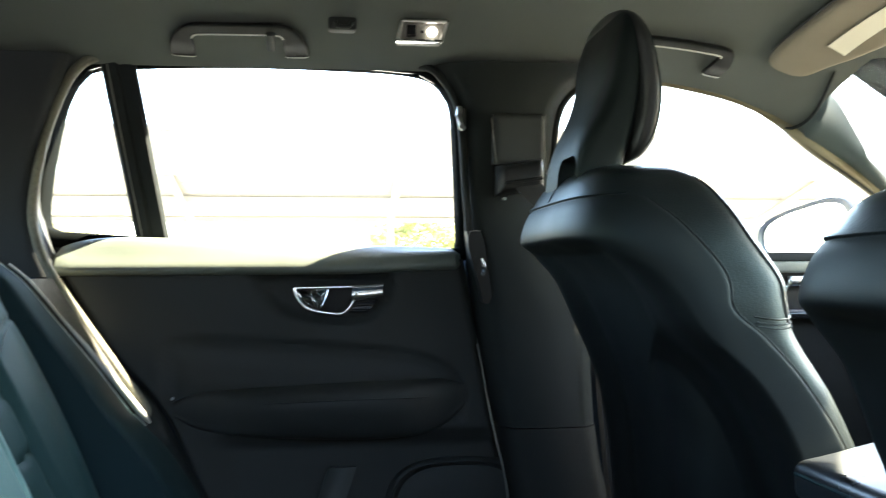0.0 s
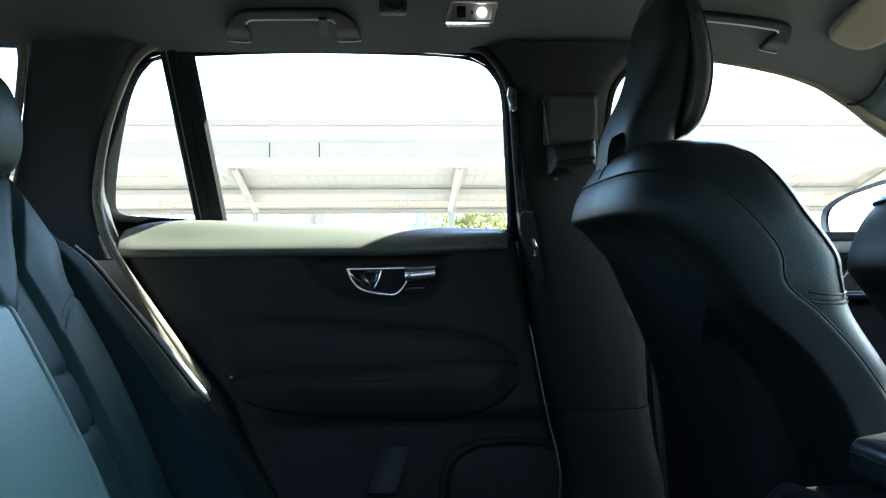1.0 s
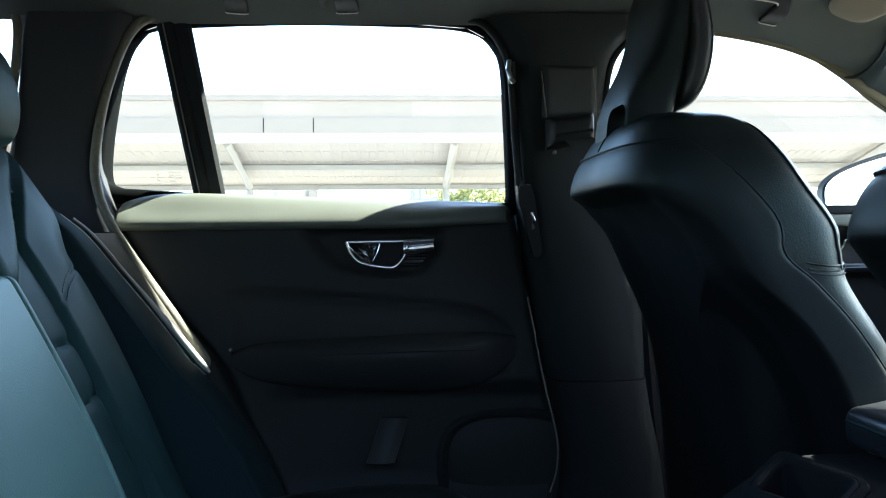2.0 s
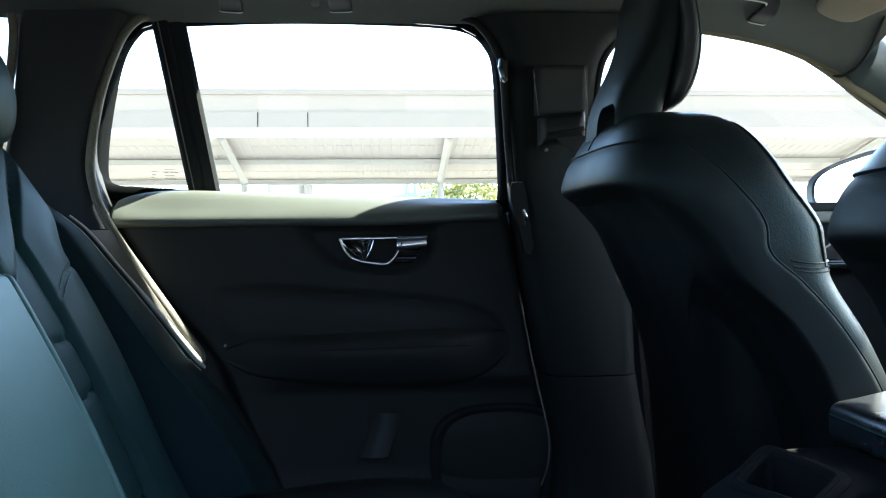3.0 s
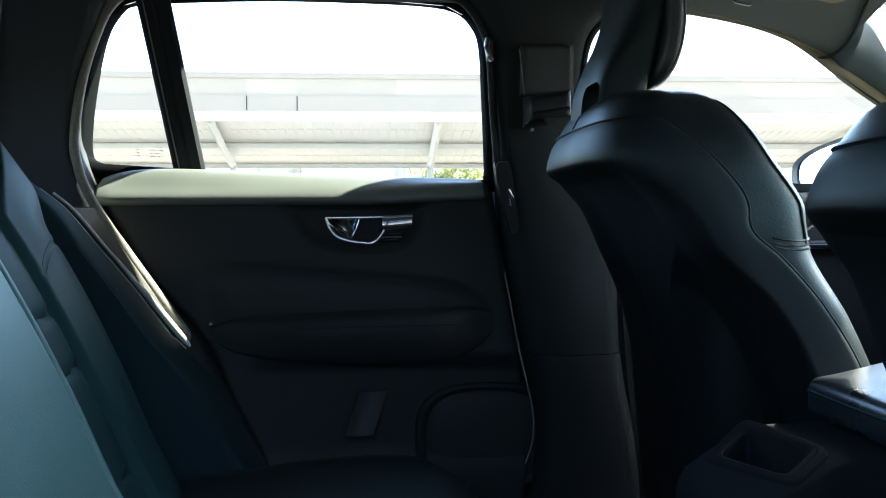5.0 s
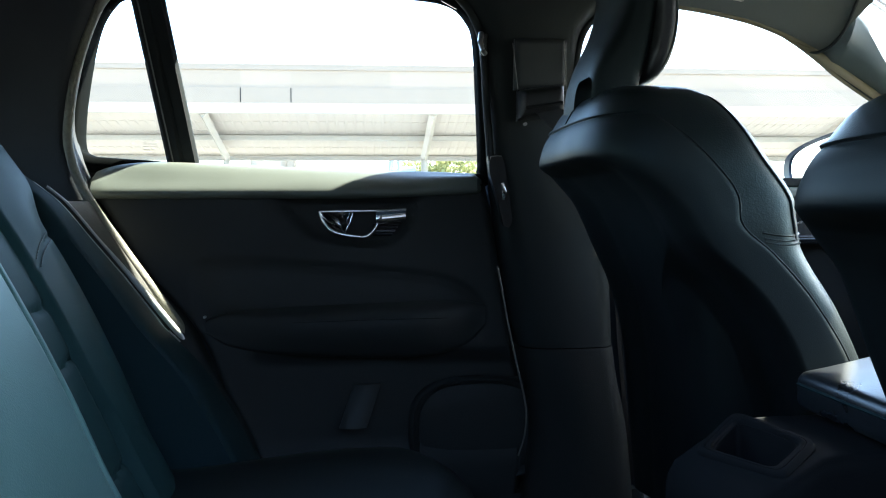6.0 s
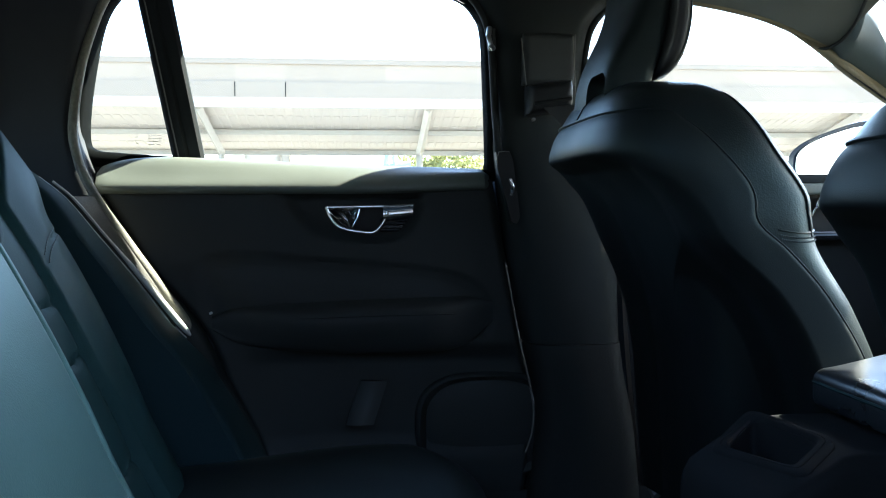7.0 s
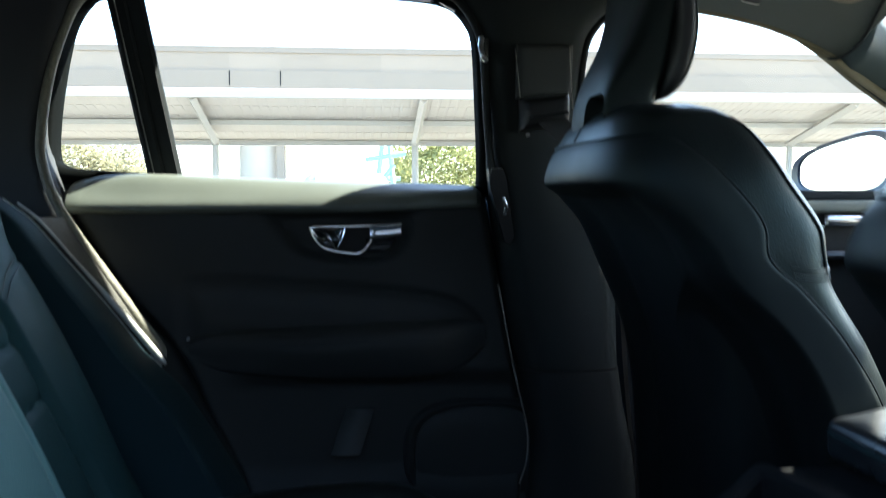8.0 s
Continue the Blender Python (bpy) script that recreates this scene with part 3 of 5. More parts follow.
radii = [(0.0086 + 0.0004 * ease(1.0, 0.90, z)) * edge_round(0.5 * min(1.0, (z - 0.717) / 0.02), 0.5) + 0.0003 for x, y, z in loop]
seal = part("seal_rear_door", tube(loop, radii, 12, up=(0, 1, 0)), SEAL)
tagged(seal, "pale beige fabric seal at the rear edge of the door opening", "door seal", kind="structure")
loop = curve([(0.150, 1.305, 1.352), (0.190, 1.288, 1.334), (0.222, 1.282, 1.29), (0.238, 1.284, 1.235), (0.246, 1.288, 1.12), (0.253, 1.290, 1.035)], 60)
seal = part("seal_middle_pillar", tube(loop, 0.0075, 12, up=(0, 1, 0)), PILLAR)
tagged(seal, "charcoal fabric seal at the front edge of the door opening", "door seal", kind="structure")
loop = curve([(-0.690, 1.272, 1.06), (-0.672, 1.272, 1.12), (-0.655, 1.268, 1.20), (-0.642, 1.262, 1.30), (-0.645, 1.262, 1.34)], 40)
seal = part("trim_load_window", tube(loop, 0.008, 10, up=(0, 1, 0)), SEAL)
tagged(seal, "pale beige trim edge beside the load space window", "trim", kind="structure")
loop = curve([(0.436, 1.300, 1.03), (0.418, 1.298, 1.16), (0.424, 1.295, 1.245), (0.447, 1.298, 1.293), (0.490, 1.303, 1.324), (0.55, 1.306, 1.334)], 60)
seal = part("seal_front_door", tube(loop, 0.0065, 12, up=(0, 1, 0)), PILLAR)
tagged(seal, "charcoal cloth seal at the rear edge of the front door opening", "door seal", kind="structure")
loop = curve([(0.545, 1.306, 1.3345), (0.645, 1.307, 1.327), (0.76, 1.307, 1.305), (0.84, 1.307, 1.277), (0.92, 1.307, 1.240)], 60)
seal = part("seal_front_top", tube(loop, 0.0080, 12, up=(0, 1, 0)), BEIGE_SEAL)
tagged(seal, "thin beige cloth seal over the front door opening", "door seal", kind="structure")
loop = curve([(0.83, 1.308, 1.275), (0.90, 1.304, 1.236), (0.965, 1.304, 1.193), (1.10, 1.322, 1.112), (1.24, 1.348, 1.010)], 50)
seal = part("seal_front_pillar", tube(loop, [0.0020 + 0.0110 * ease(0.82, 0.95, x) for x, y, z in loop], 12, up=(0, 1, 0)), BEIGE_SEAL)
tagged(seal, "olive beige fabric seal beside the front pillar", "door seal", kind="structure")
part("seal_lip", tube([(x - 0.003, y - 0.0075, z - 0.0095) for x, y, z in loop[18:]], [0.0003 + 0.0019 * ease(18, 30, i) for i in range(18, len(loop))], 8), RUBBER, seal, "thin black rubber lip")
joint = curve([(0.889, 1.130, 1.3155), (0.896, 1.159, 1.302), (0.909, 1.204, 1.281), (0.915, 1.240, 1.264), (0.911, 1.270, 1.249), (0.897, 1.288, 1.240), (0.880, 1.294, 1.240)], 40)
joint = part("trim_joint", tube(joint, [0.0030 * edge_round(i / 39, 0.2) + 0.0002 for i in range(40)], 8), RUBBER)
tagged(joint, "dark rounded joint between headliner and front pillar trim", "trim", kind="structure")
STRIP_LINE = [(0.700, -0.316, 1.233), (0.720, -0.333, 1.234), (0.739, -0.348, 1.234), (0.8127, -0.399, 1.228), (0.888, -0.4545, 1.212), (0.950, -0.4996, 1.195), (0.981, -0.533, 1.185)]
loop = [Vector((*table(STRIP_LINE, z), z)) + Vector((0.007 + 0.006 * ease(0.82, 0.73, z), -0.001, 0)) for z in np.linspace(0.706, 0.978, 40)]
strip = part("trim_seat_side", tube(loop, [(0.0058 - 0.0040 * ease(0.76, 0.90, p.z)) * edge_round(0.5 * min(1.0, (p.z - 0.705) / 0.02), 0.5) + 0.0003 for p in loop], 10, up=(0, 1, 0)), PALE_EDGE)
tagged(strip, "pale moulded trim edge between rear seat and pillar", "trim", kind="structure")

RIM_TABLE = [(z, x, y) for x, y, z in RIM_LINE[:8]]


def seat_gap(u, v):
    z = 0.722 + 0.231 * v
    a, b = Vector((*table(STRIP_LINE, z), z)), Vector((*table(RIM_TABLE, z), z))
    return a.lerp(b, u) + Vector((0.003 + 0.003 * math.sin(math.pi * u), 0, 0))


tagged(part("trim_rear_seat", slab(seat_gap, 8, 30, (-0.03, 0.01, 0)), TRIM_BAND), "olive charcoal grained trim between rear seat and door opening", "trim", kind="structure")

# release handle
handle = part("release_handle", tube([(-0.066, 1.300, 0.9335), (0.02, 1.300, 0.9345), (0.088, 1.300, 0.9365)], [0.0030, 0.0034, 0.0034], 10), CHROME, door, "bright chrome door release")
rimline = curve([(-0.070, 0.934), (-0.064, 0.917), (-0.050, 0.899), (-0.030, 0.891), (-0.005, 0.887), (0.016, 0.886), (0.030, 0.896), (0.041, 0.914), (0.045, 0.932)], 40)
part("handle_rim", tube([(x, 1.299, z) for x, z in rimline], 0.0034, 10, up=(0, 1, 0)), CHROME, handle)
# two-ridged lever, its lower flank ribbed into the scoop
lev = curve([(0.036, 0.9365), (0.06, 0.937), (0.092, 0.9395)], 14)
bm = loft([[Vector((x, y + 0.0035 * (1 - i / 13), z + dz * (1 - 0.10 * i / 13))) for y, dz in ((1.306, 0.0), (1.291, -0.001), (1.287, -0.005), (1.289, -0.010), (1.297, -0.0125), (1.2975, -0.0150), (1.289, -0.0175), (1.2875, -0.0215), (1.292, -0.0260), (1.302, -0.0275), (1.312, -0.026))] for i, (x, z) in enumerate(lev)])
part("lever", bm, CHROME, handle, "bright chrome lever with two ridges")
part("lever_edge", tube([(0.036, 1.2915, 0.9355), (0.064, 1.2885, 0.9365), (0.093, 1.2875, 0.9385)], 0.0024, 8), CHROME, handle)
bm = slab(lambda u, v: Vector((0.030 + 0.054 * u * (1 - 0.35 * v), 1.299 + 0.016 * v + 0.0014 * math.sin(26 * v), 0.911 - 0.024 * v)), 8, 24, (0, 0.012, 0))
part("handle_base", bm, GLOSS, handle, "ribbed gloss black flank")
cup = outline_prism([(-0.066, 0.933), *[(x, z) for x, z in rimline[1:-1]], (0.040, 0.933)], 1.318, 1.325)
part("handle_cup", cup, DARK, handle, "black finger cup")


def finger_dish(u, v):
    """A hollow metal dish in the rear half of the cup."""
    left = -0.067 + 0.024 * (1 - v) ** 1.6
    x = left + (-0.012 - 0.010 * (1 - v) - left) * u
    z = 0.893 + 0.010 * (1 - u) ** 2 * (1 - v) + (0.039 - 0.010 * (1 - u) ** 2 * (1 - v)) * v
    hollow = math.sin(math.pi * min(max(u, 0), 1)) ** 0.7 * math.sin(math.pi * min(0.08 + 0.92 * v, 1)) ** 0.6
    return Vector((x, 1.303 + 0.014 * hollow + 0.0012 * math.sin(9 * u + 5 * v), z))


part("finger_plate", slab(finger_dish, 20, 16, (0, 0.0015, 0)), DARK_CHROME, handle, "dark polished finger dish")
part("lock_tab", tube([(-0.008, 1.304, 0.931), (-0.013, 1.300, 0.912), (-0.021, 1.302, 0.897)], [0.0022, 0.0018, 0.0016], 8), CHROME, handle)

# armrest along the door, a long lens with a soft upper ledge
rings = []
for i in range(71):
    u = i / 70
    x = -0.283 + 0.527 * u
    k = ease(0.0, 0.40, u) * ease(1.0, 0.75, u)
    top = float(table([(-0.283, 0.728), (-0.24, 0.742), (-0.152, 0.750), (0.047, 0.758), (0.191, 0.760), (0.244, 0.752)], x)[0])
    low = float(table([(-0.283, 0.706), (-0.24, 0.682), (-0.15, 0.668), (0.018, 0.658), (0.150, 0.662), (0.210, 0.682), (0.244, 0.714)], x)[0])
    d, h = 0.004 + 0.040 * k, top - low
    prof = curve([(1.330, top + 0.006), (1.306, top + 0.002), (1.304 - d * 0.72, top - 0.10 * h), (1.304 - d, top - 0.28 * h), (1.304 - d * 0.97, top - 0.50 * h), (1.304 - d * 0.70, top - 0.78 * h), (1.304 - d * 0.25, low), (1.330, low - 0.006)], 28)
    rings.append([Vector((x, y, z)) for y, z in prof])
part("armrest", loft(rings), SOFT, door, "padded black armrest shelf")
seam = [(x, 1.304 - (0.004 + 0.040 * ease(-0.283, -0.072, x) * ease(0.244, 0.149, x)) - 0.0004, float(table([(-0.2, 0.727), (0.02, 0.733), (0.20, 0.735)], x)[0])) for x in np.linspace(-0.12, 0.17, 30)]
part("armrest_seam", tube(seam, 0.0009, 6), DARK, door)

part("marker", tube([(-0.283, 1.300, 0.738), (-0.283, 1.290, 0.738)], 0.0025, 8), SATIN, door)

# loudspeaker cover and pocket in the lower door
def speaker_edge(a, r):
    return Vector((0.236 + 0.138 * r * math.copysign(abs(math.cos(a)) ** 0.72, math.cos(a)), 0, 0.508 + 0.104 * r * math.copysign(abs(math.sin(a)) ** 0.72, math.sin(a))))


rings = []
for r, y in ((1.03, 1.335), (1.01, 1.322), (0.99, 1.316), (0.95, 1.313), (0.90, 1.316), (0.86, 1.324)):
    rings.append([speaker_edge(2 * math.pi * k / 64, r) + Vector((0, y, 0)) for k in range(64)])
speaker = part("speaker_rim", loft(rings, caps=False), SOFT, door, "soft black oval loudspeaker rim")
rings = []
for r, y in ((0.87, 1.326), (0.82, 1.322), (0.5, 1.319), (0.02, 1.318)):
    rings.append([speaker_edge(2 * math.pi * k / 64, r) + Vector((0, y, 0)) for k in range(64)])
part("speaker_cover", loft(rings), SOFT, speaker, "black loudspeaker cover")
bm = slab(lambda u, v: Vector((-0.036 + 0.052 * u + 0.028 * v, 1.322 - 0.030 * (1 - v) - 0.006 * math.sin(math.pi * u), 0.523 + 0.078 * v)), 16, 10, (0, 0.012, 0))
part("pocket", bm, PLASTIC, door, "black moulded door pocket flap")
pts = curve([(0.262, 1.262, 0.83), (0.268, 1.262, 0.799), (0.289, 1.260, 0.685), (0.307, 1.258, 0.606), (0.315, 1.256, 0.557), (0.312, 1.256, 0.51), (0.300, 1.256, 0.472)], 40)
part("welt", tube(pts, 0.0016, 8, up=(0, 1, 0)), WELT, door, "thin pale edge welt")

# ---- front seats ----
# back: height, rear x, front x, half width
BACK = [(0.44, 0.46, 0.739, 0.245), (0.55, 0.455, 0.719, 0.25), (0.70, 0.445, 0.689, 0.252), (0.80, 0.425, 0.643, 0.254), (0.88, 0.392, 0.592, 0.254), (0.92, 0.372, 0.586, 0.252), (0.95, 0.352, 0.584, 0.248),
        (1.00, 0.307, 0.554, 0.240), (1.04, 0.311, 0.527, 0.226), (1.075, 0.326, 0.498, 0.200), (1.095, 0.341, 0.470, 0.168), (1.106, 0.362, 0.456, 0.115)]
SEAM = [(0.44, 0.690), (0.60, 0.668), (0.73, 0.634), (0.82, 0.578), (0.880, 0.524), (0.905, 0.494), (0.920, 0.484), (0.945, 0.483), (0.965, 0.475), (1.0, 0.447), (1.03, 0.418), (1.06, 0.380)]
STRIP_EDGE = [(0.44, 0.62), (0.60, 0.600), (0.737, 0.563), (0.820, 0.514), (0.889, 0.443), (0.936, 0.410), (0.975, 0.365), (1.0, 0.30), (1.06, 0.10)]
SEAT_Y = 0.95


def back_point(a, z, grow=0.0):
    """A point of the backrest's skin: boxy in front, rounder behind, hollow before and behind the sitter."""
    xr, xf, w = table(BACK, z)
    ca, sa = math.cos(a), math.sin(a)
    n = 5.0 if ca > 0 else 3.2
    x = (xr + xf) / 2 + ((xf - xr) / 2 + grow) * math.copysign(abs(ca) ** (2 / n), ca)
    y = (w + grow) * math.copysign(abs(sa) ** (2 / (5.0 if ca > 0 else 3.6)), sa)
    # the side strip ends in a soft edge, behind which the cover turns away to the rear
    soft = 0.014 + 0.018 * ease(0.86, 0.95, z)
    cut = max(w + grow + soft - 2.2 * max(0.0, float(table(STRIP_EDGE, z)[0]) + soft / 2.2 - x), 0.11 * abs(y) / w)
    if sa < 0 and cut < abs(y) + soft:
        h = min(max(0.5 + (cut - abs(y)) / (2 * soft), 0.0), 1.0)
        y = -(cut + (abs(y) - cut) * h - soft * h * (1 - h))
    if ca < 0:
        x += 0.042 * ease(0.238, 0.120, abs(y)) * ease(1.006, 0.984, z)
    else:
        e = 1 - (y / 0.17) ** 2
        if e > 0:
            x -= 0.055 * e ** 0.8 * ease(1.06, 0.98, z)
    return Vector((x, SEAT_Y + y, z))


def way_round(q):
    """Angle for the share q of the half girth from the front's middle to the rear's middle, evenly spread over the side."""
    if q < 0.25:
        return math.radians(159.2 * q)
    if q < 0.5:
        return math.acos((0.9 * (0.5 - q) / 0.25) ** 2.5)
    if q < 0.75:
        return math.acos(-(0.9 * (q - 0.5) / 0.25) ** 1.6)
    return math.radians(147.67 + 32.33 * (q - 0.75) / 0.25)


def side_share(z, x):
    """The share of the half girth at which the skin at height z reaches x."""
    xr, xf, w = table(BACK, z)
    c = (x - (xr + xf) / 2) / ((xf - xr) / 2)
    if c > 0:
        return 0.5 - 0.25 * min(c, 0.9) / 0.9
    return 0.5 + 0.25 * min(-c, 0.9) / 0.9


def back_ring(z, grow=0.0, count=72):
    way = [way_round(k / count) for k in range(count)]
    way += [2 * math.pi - way_round(1 - k / count) for k in range(count)]
    # the core lies deeper where the cover hides it
    deep = float(table(SEAM, min(z, 1.06))[0]) - 0.012
    fade = 0.006 * ease(1.055, 1.035, z)
    return [back_point(a, z, grow - fade * ease(deep, deep - 0.008, back_point(a, z).x)) for a in way]


seat = empty("front_seat", "black leather front car seat with a tall fixed headrest", "car seat", "front seats")
zs = np.concatenate([np.linspace(0.44, 0.96, 110), np.linspace(0.965, 1.04, 26), np.linspace(1.048, 1.106, 14)])
rings = [back_ring(z) for z in zs]
top = rings[-1]
mid = sum(top, Vector()) / len(top)
for k, dz in ((0.7, 0.004), (0.35, 0.006), (0.05, 0.0065)):
    rings.append([mid + (p - mid) * k + Vector((0, 0, dz)) for p in top])
part("backrest", loft(rings), LEATHER, seat, "grained black leather backrest")

# back cover, proud of the leather behind its seam
bm = bmesh.new()
cols = 200
rows = []
for z in np.concatenate([np.linspace(0.44, 0.86, 80), np.linspace(0.866, 0.96, 30), np.linspace(0.964, 1.03, 28), np.linspace(1.034, 1.058, 8)]):
    sx = float(table(SEAM, z)[0])
    q0 = side_share(z, sx)
    up = math.sqrt(max(min((1.058 - z) / 0.02, 1.0), 0.0))
    ring = []
    for k in range(cols + 1):
        s = 2 * k / cols - 1
        near = 1 - abs(s)
        a = way_round(q0 + (1 - q0) * (0.55 * near + 0.45 * near * near))
        a = a if s < 0 else 2 * math.pi - a
        d = max(0.0, sx - back_point(a, z).x)
        lift = 0.0042 * up * math.sqrt(1 - (1 - min(d / 0.010, 1.0)) ** 2) - 0.0008
        ring.append(bm.verts.new(back_point(a, z, lift)))
    rows.append(ring)
for a, b in zip(rows, rows[1:]):
    for k in range(cols):
        bm.faces.new((a[k], a[k + 1], b[k + 1], b[k]))
part("back_cover", bm, SHELL, seat, "smooth black moulded seat back cover")

# bead along the cover's edge and the seam under the top
def cover_edge(z, s):
    return back_point(s * way_round(side_share(z, float(table(SEAM, z)[0]))), z, 0.0012)


for s in (1, -1):
    part("cover_bead", tube([cover_edge(z, s) for z in np.linspace(0.46, 1.05, 70)], [0.0012 * edge_round(i / 69, 0.12) + 0.0002 for i in range(70)], 8), SHELL, seat)
pts = [back_point(math.radians(108 + 144 * k / 60), 1.060, 0.0008) for k in range(61)]
part("top_seam", tube(pts, [0.0024 * edge_round(i / 60, 0.15) + 0.0002 for i in range(61)], 6), LEATHER, seat)
part("top_seam", tube([back_point(math.pi, z, 0.001) for z in np.linspace(1.058, 1.10, 12)], 0.0009, 6), LEATHER, seat)

# piping where the bolster turns to the front
for s in (1, -1):
    pts = [back_point(s * way_round(0.300), z, 0.0010) for z in np.linspace(0.895, 1.085, 70)]
    part("piping", tube(pts, [0.0014 * edge_round(i / 69, 0.10) + 0.0002 for i in range(70)], 8), LEATHER, seat)

# stitched cross seam on the side bolsters
Q_END = side_share(0.903, 0.512)
for s in (1, -1):
    pts = [back_point(s * way_round(0.24 + (Q_END - 0.24) * k / 40), 0.9045 - 0.004 * math.sin(math.pi * k / 40), 0.0006) for k in range(41)]
    seam = part("seam", tube(pts, 0.0013, 6), LEATHER, seat)
    bm = bmesh.new()
    for k in range(30):
        q = 0.24 + (Q_END - 0.24) * k / 30
        z = 0.9045 - 0.004 * math.sin(math.pi * k / 30)
        for dz in (-0.0065, -0.0115):
            tube([back_point(s * way_round(q), z + dz, 0.0008), back_point(s * way_round(q + (Q_END - 0.24) / 46), z + dz, 0.0008)], 0.0011, 5, bm)
    part("stitching", bm, THREAD, seam, "dark twin stitching")

# headrest: neck and shell behind, pad in front
HEAD = [(1.045, 0.330, 0.400, 0.090), (1.08, 0.330, 0.405, 0.091), (1.12, 0.335, 0.412, 0.095), (1.16, 0.348, 0.430, 0.102), (1.20, 0.366, 0.440, 0.107), (1.24, 0.380, 0.440, 0.115),
        (1.285, 0.387, 0.436, 0.118), (1.312, 0.395, 0.428, 0.108), (1.327, 0.401, 0.418, 0.088), (1.334, 0.404, 0.411, 0.05)]
rings = []
for z in np.concatenate([np.linspace(1.045, 1.305, 30), np.linspace(1.312, 1.333, 8)]):
    xr, xf, w = table(HEAD, z)
    rings.append(superring((xr + xf) / 2, SEAT_Y, z, (xf - xr) / 2, w, 3.0 + 2.5 * ease(1.2, 1.1, z), 64))
neck = part("headrest", loft(rings), SHELL, seat, "tall smooth black headrest shell")
PAD = [(1.115, 0.408, 0.420, 0.06), (1.122, 0.405, 0.438, 0.09), (1.15, 0.408, 0.456, 0.112), (1.20, 0.415, 0.464, 0.122), (1.24, 0.412, 0.459, 0.126), (1.285, 0.403, 0.448, 0.125), (1.312, 0.400, 0.437, 0.112), (1.330, 0.398, 0.421, 0.085), (1.337, 0.400, 0.410, 0.045)]
rings = []
for z in np.concatenate([np.linspace(1.115, 1.15, 8), np.linspace(1.16, 1.305, 16), np.linspace(1.312, 1.337, 8)]):
    xr, xf, w = table(PAD, z)
    rings.append(superring((xr + xf) / 2, SEAT_Y, z, (xf - xr) / 2, w, 2.6, 48))
part("headrest_pad", loft(rings), PAD_LEATHER, neck, "grained black leather headrest cushion")
for s in (-1, 1):
    pts = []
    for z in np.linspace(1.135, 1.325, 30):
        xr, xf, w = table(PAD, z)
        pts.append((xf - 0.016, SEAT_Y + s * (w - 0.0035), z))
    part("piping", tube(pts, 0.0022, 6), LEATHER, neck)
# opening through the neck
cut = part("cut", box(0.26, 0.362, 0.866, 0.944, 1.060, 1.124, 0.016), SHELL)
carve(neck, cut)

# cushion
rings = []
for x in np.linspace(0.62, 1.12, 20):
    h = 0.56 + 0.05 * ease(0.62, 1.0, x) - 0.05 * ease(1.05, 1.12, x)
    ring = []
    for k in range(40):
        a = 2 * math.pi * k / 40
        c, s = math.cos(a), math.sin(a)
        ring.append(Vector((x, SEAT_Y + 0.25 * math.copysign(abs(c) ** 0.6, c), h - 0.09 + 0.09 * math.copysign(abs(s) ** 0.6, s))))
    rings.append(ring)
part("cushion", loft(rings), LEATHER, seat, "black leather seat cushion")
for k in (0, 1):
    part("rail", tube([(0.50, SEAT_Y - 0.18 + 0.36 * k, 0.43), (0.60, SEAT_Y - 0.18 + 0.36 * k, 0.46), (1.0, SEAT_Y - 0.18 + 0.36 * k, 0.46)], 0.012, 8), SATIN, seat)
PIVOT = Matrix.Translation((0.45, 0.0, 0.60))
right_seat = copy_thing(seat, pose(0.060, -0.744, -0.0765) @ PIVOT @ pose(0, 0, 0, 0, 2.6, 0) @ PIVOT.inverted())
tagged(right_seat, "black leather front car seat set lower, beside the near door")
for owner, dy, dz in ((seat, 0.0, 0.0), (right_seat, -0.744, -0.0765)):
    bm = box(0.55, 1.05, SEAT_Y - 0.22, SEAT_Y + 0.22, 0.305 - dz, 0.47, 0.02)
    part("seat_base", bm, PLASTIC, owner, "black plastic seat base")

# ---- rear seat ----
rear = empty("rear_seat", "black leather rear bench seat with raised side bolsters", "car seat")
LEAN = [(0.44, -0.245), (0.50, -0.275), (0.60, -0.325), (0.70, -0.366), (0.80, -0.412), (0.90, -0.466), (1.00, -0.533), (1.084, -0.592), (1.10, -0.605)]
RN = Vector((0.885, 0, 0.465))


def rear_patch(y0, y1, z0, z1, height, thick, nu=40, nv=60, r=0.03):
    """A cushion on the leaning back surface; height(y, z) above it; edges rounded by r."""
    def at(u, v):
        wu, wv = 0.5 - 0.5 * math.cos(math.pi * u), 0.5 - 0.5 * math.cos(math.pi * v)
        y, z = y0 + (y1 - y0) * wu, z0 + (z1 - z0) * wv
        k = edge_round(wu, r / (y1 - y0)) * edge_round(wv, r / (z1 - z0))
        h = height(y, z) * k - 0.035 * (1 - k)
        return Vector((float(table(LEAN, z)[0]), y, z)) + RN * h
    return slab(at, nu, nv, -RN * thick)


CREASE = [(0.44, 0.915), (0.63, 0.918), (0.70, 0.905), (0.93, 0.903), (0.946, 0.908), (1.008, 0.989), (1.067, 1.081), (1.09, 1.10)]


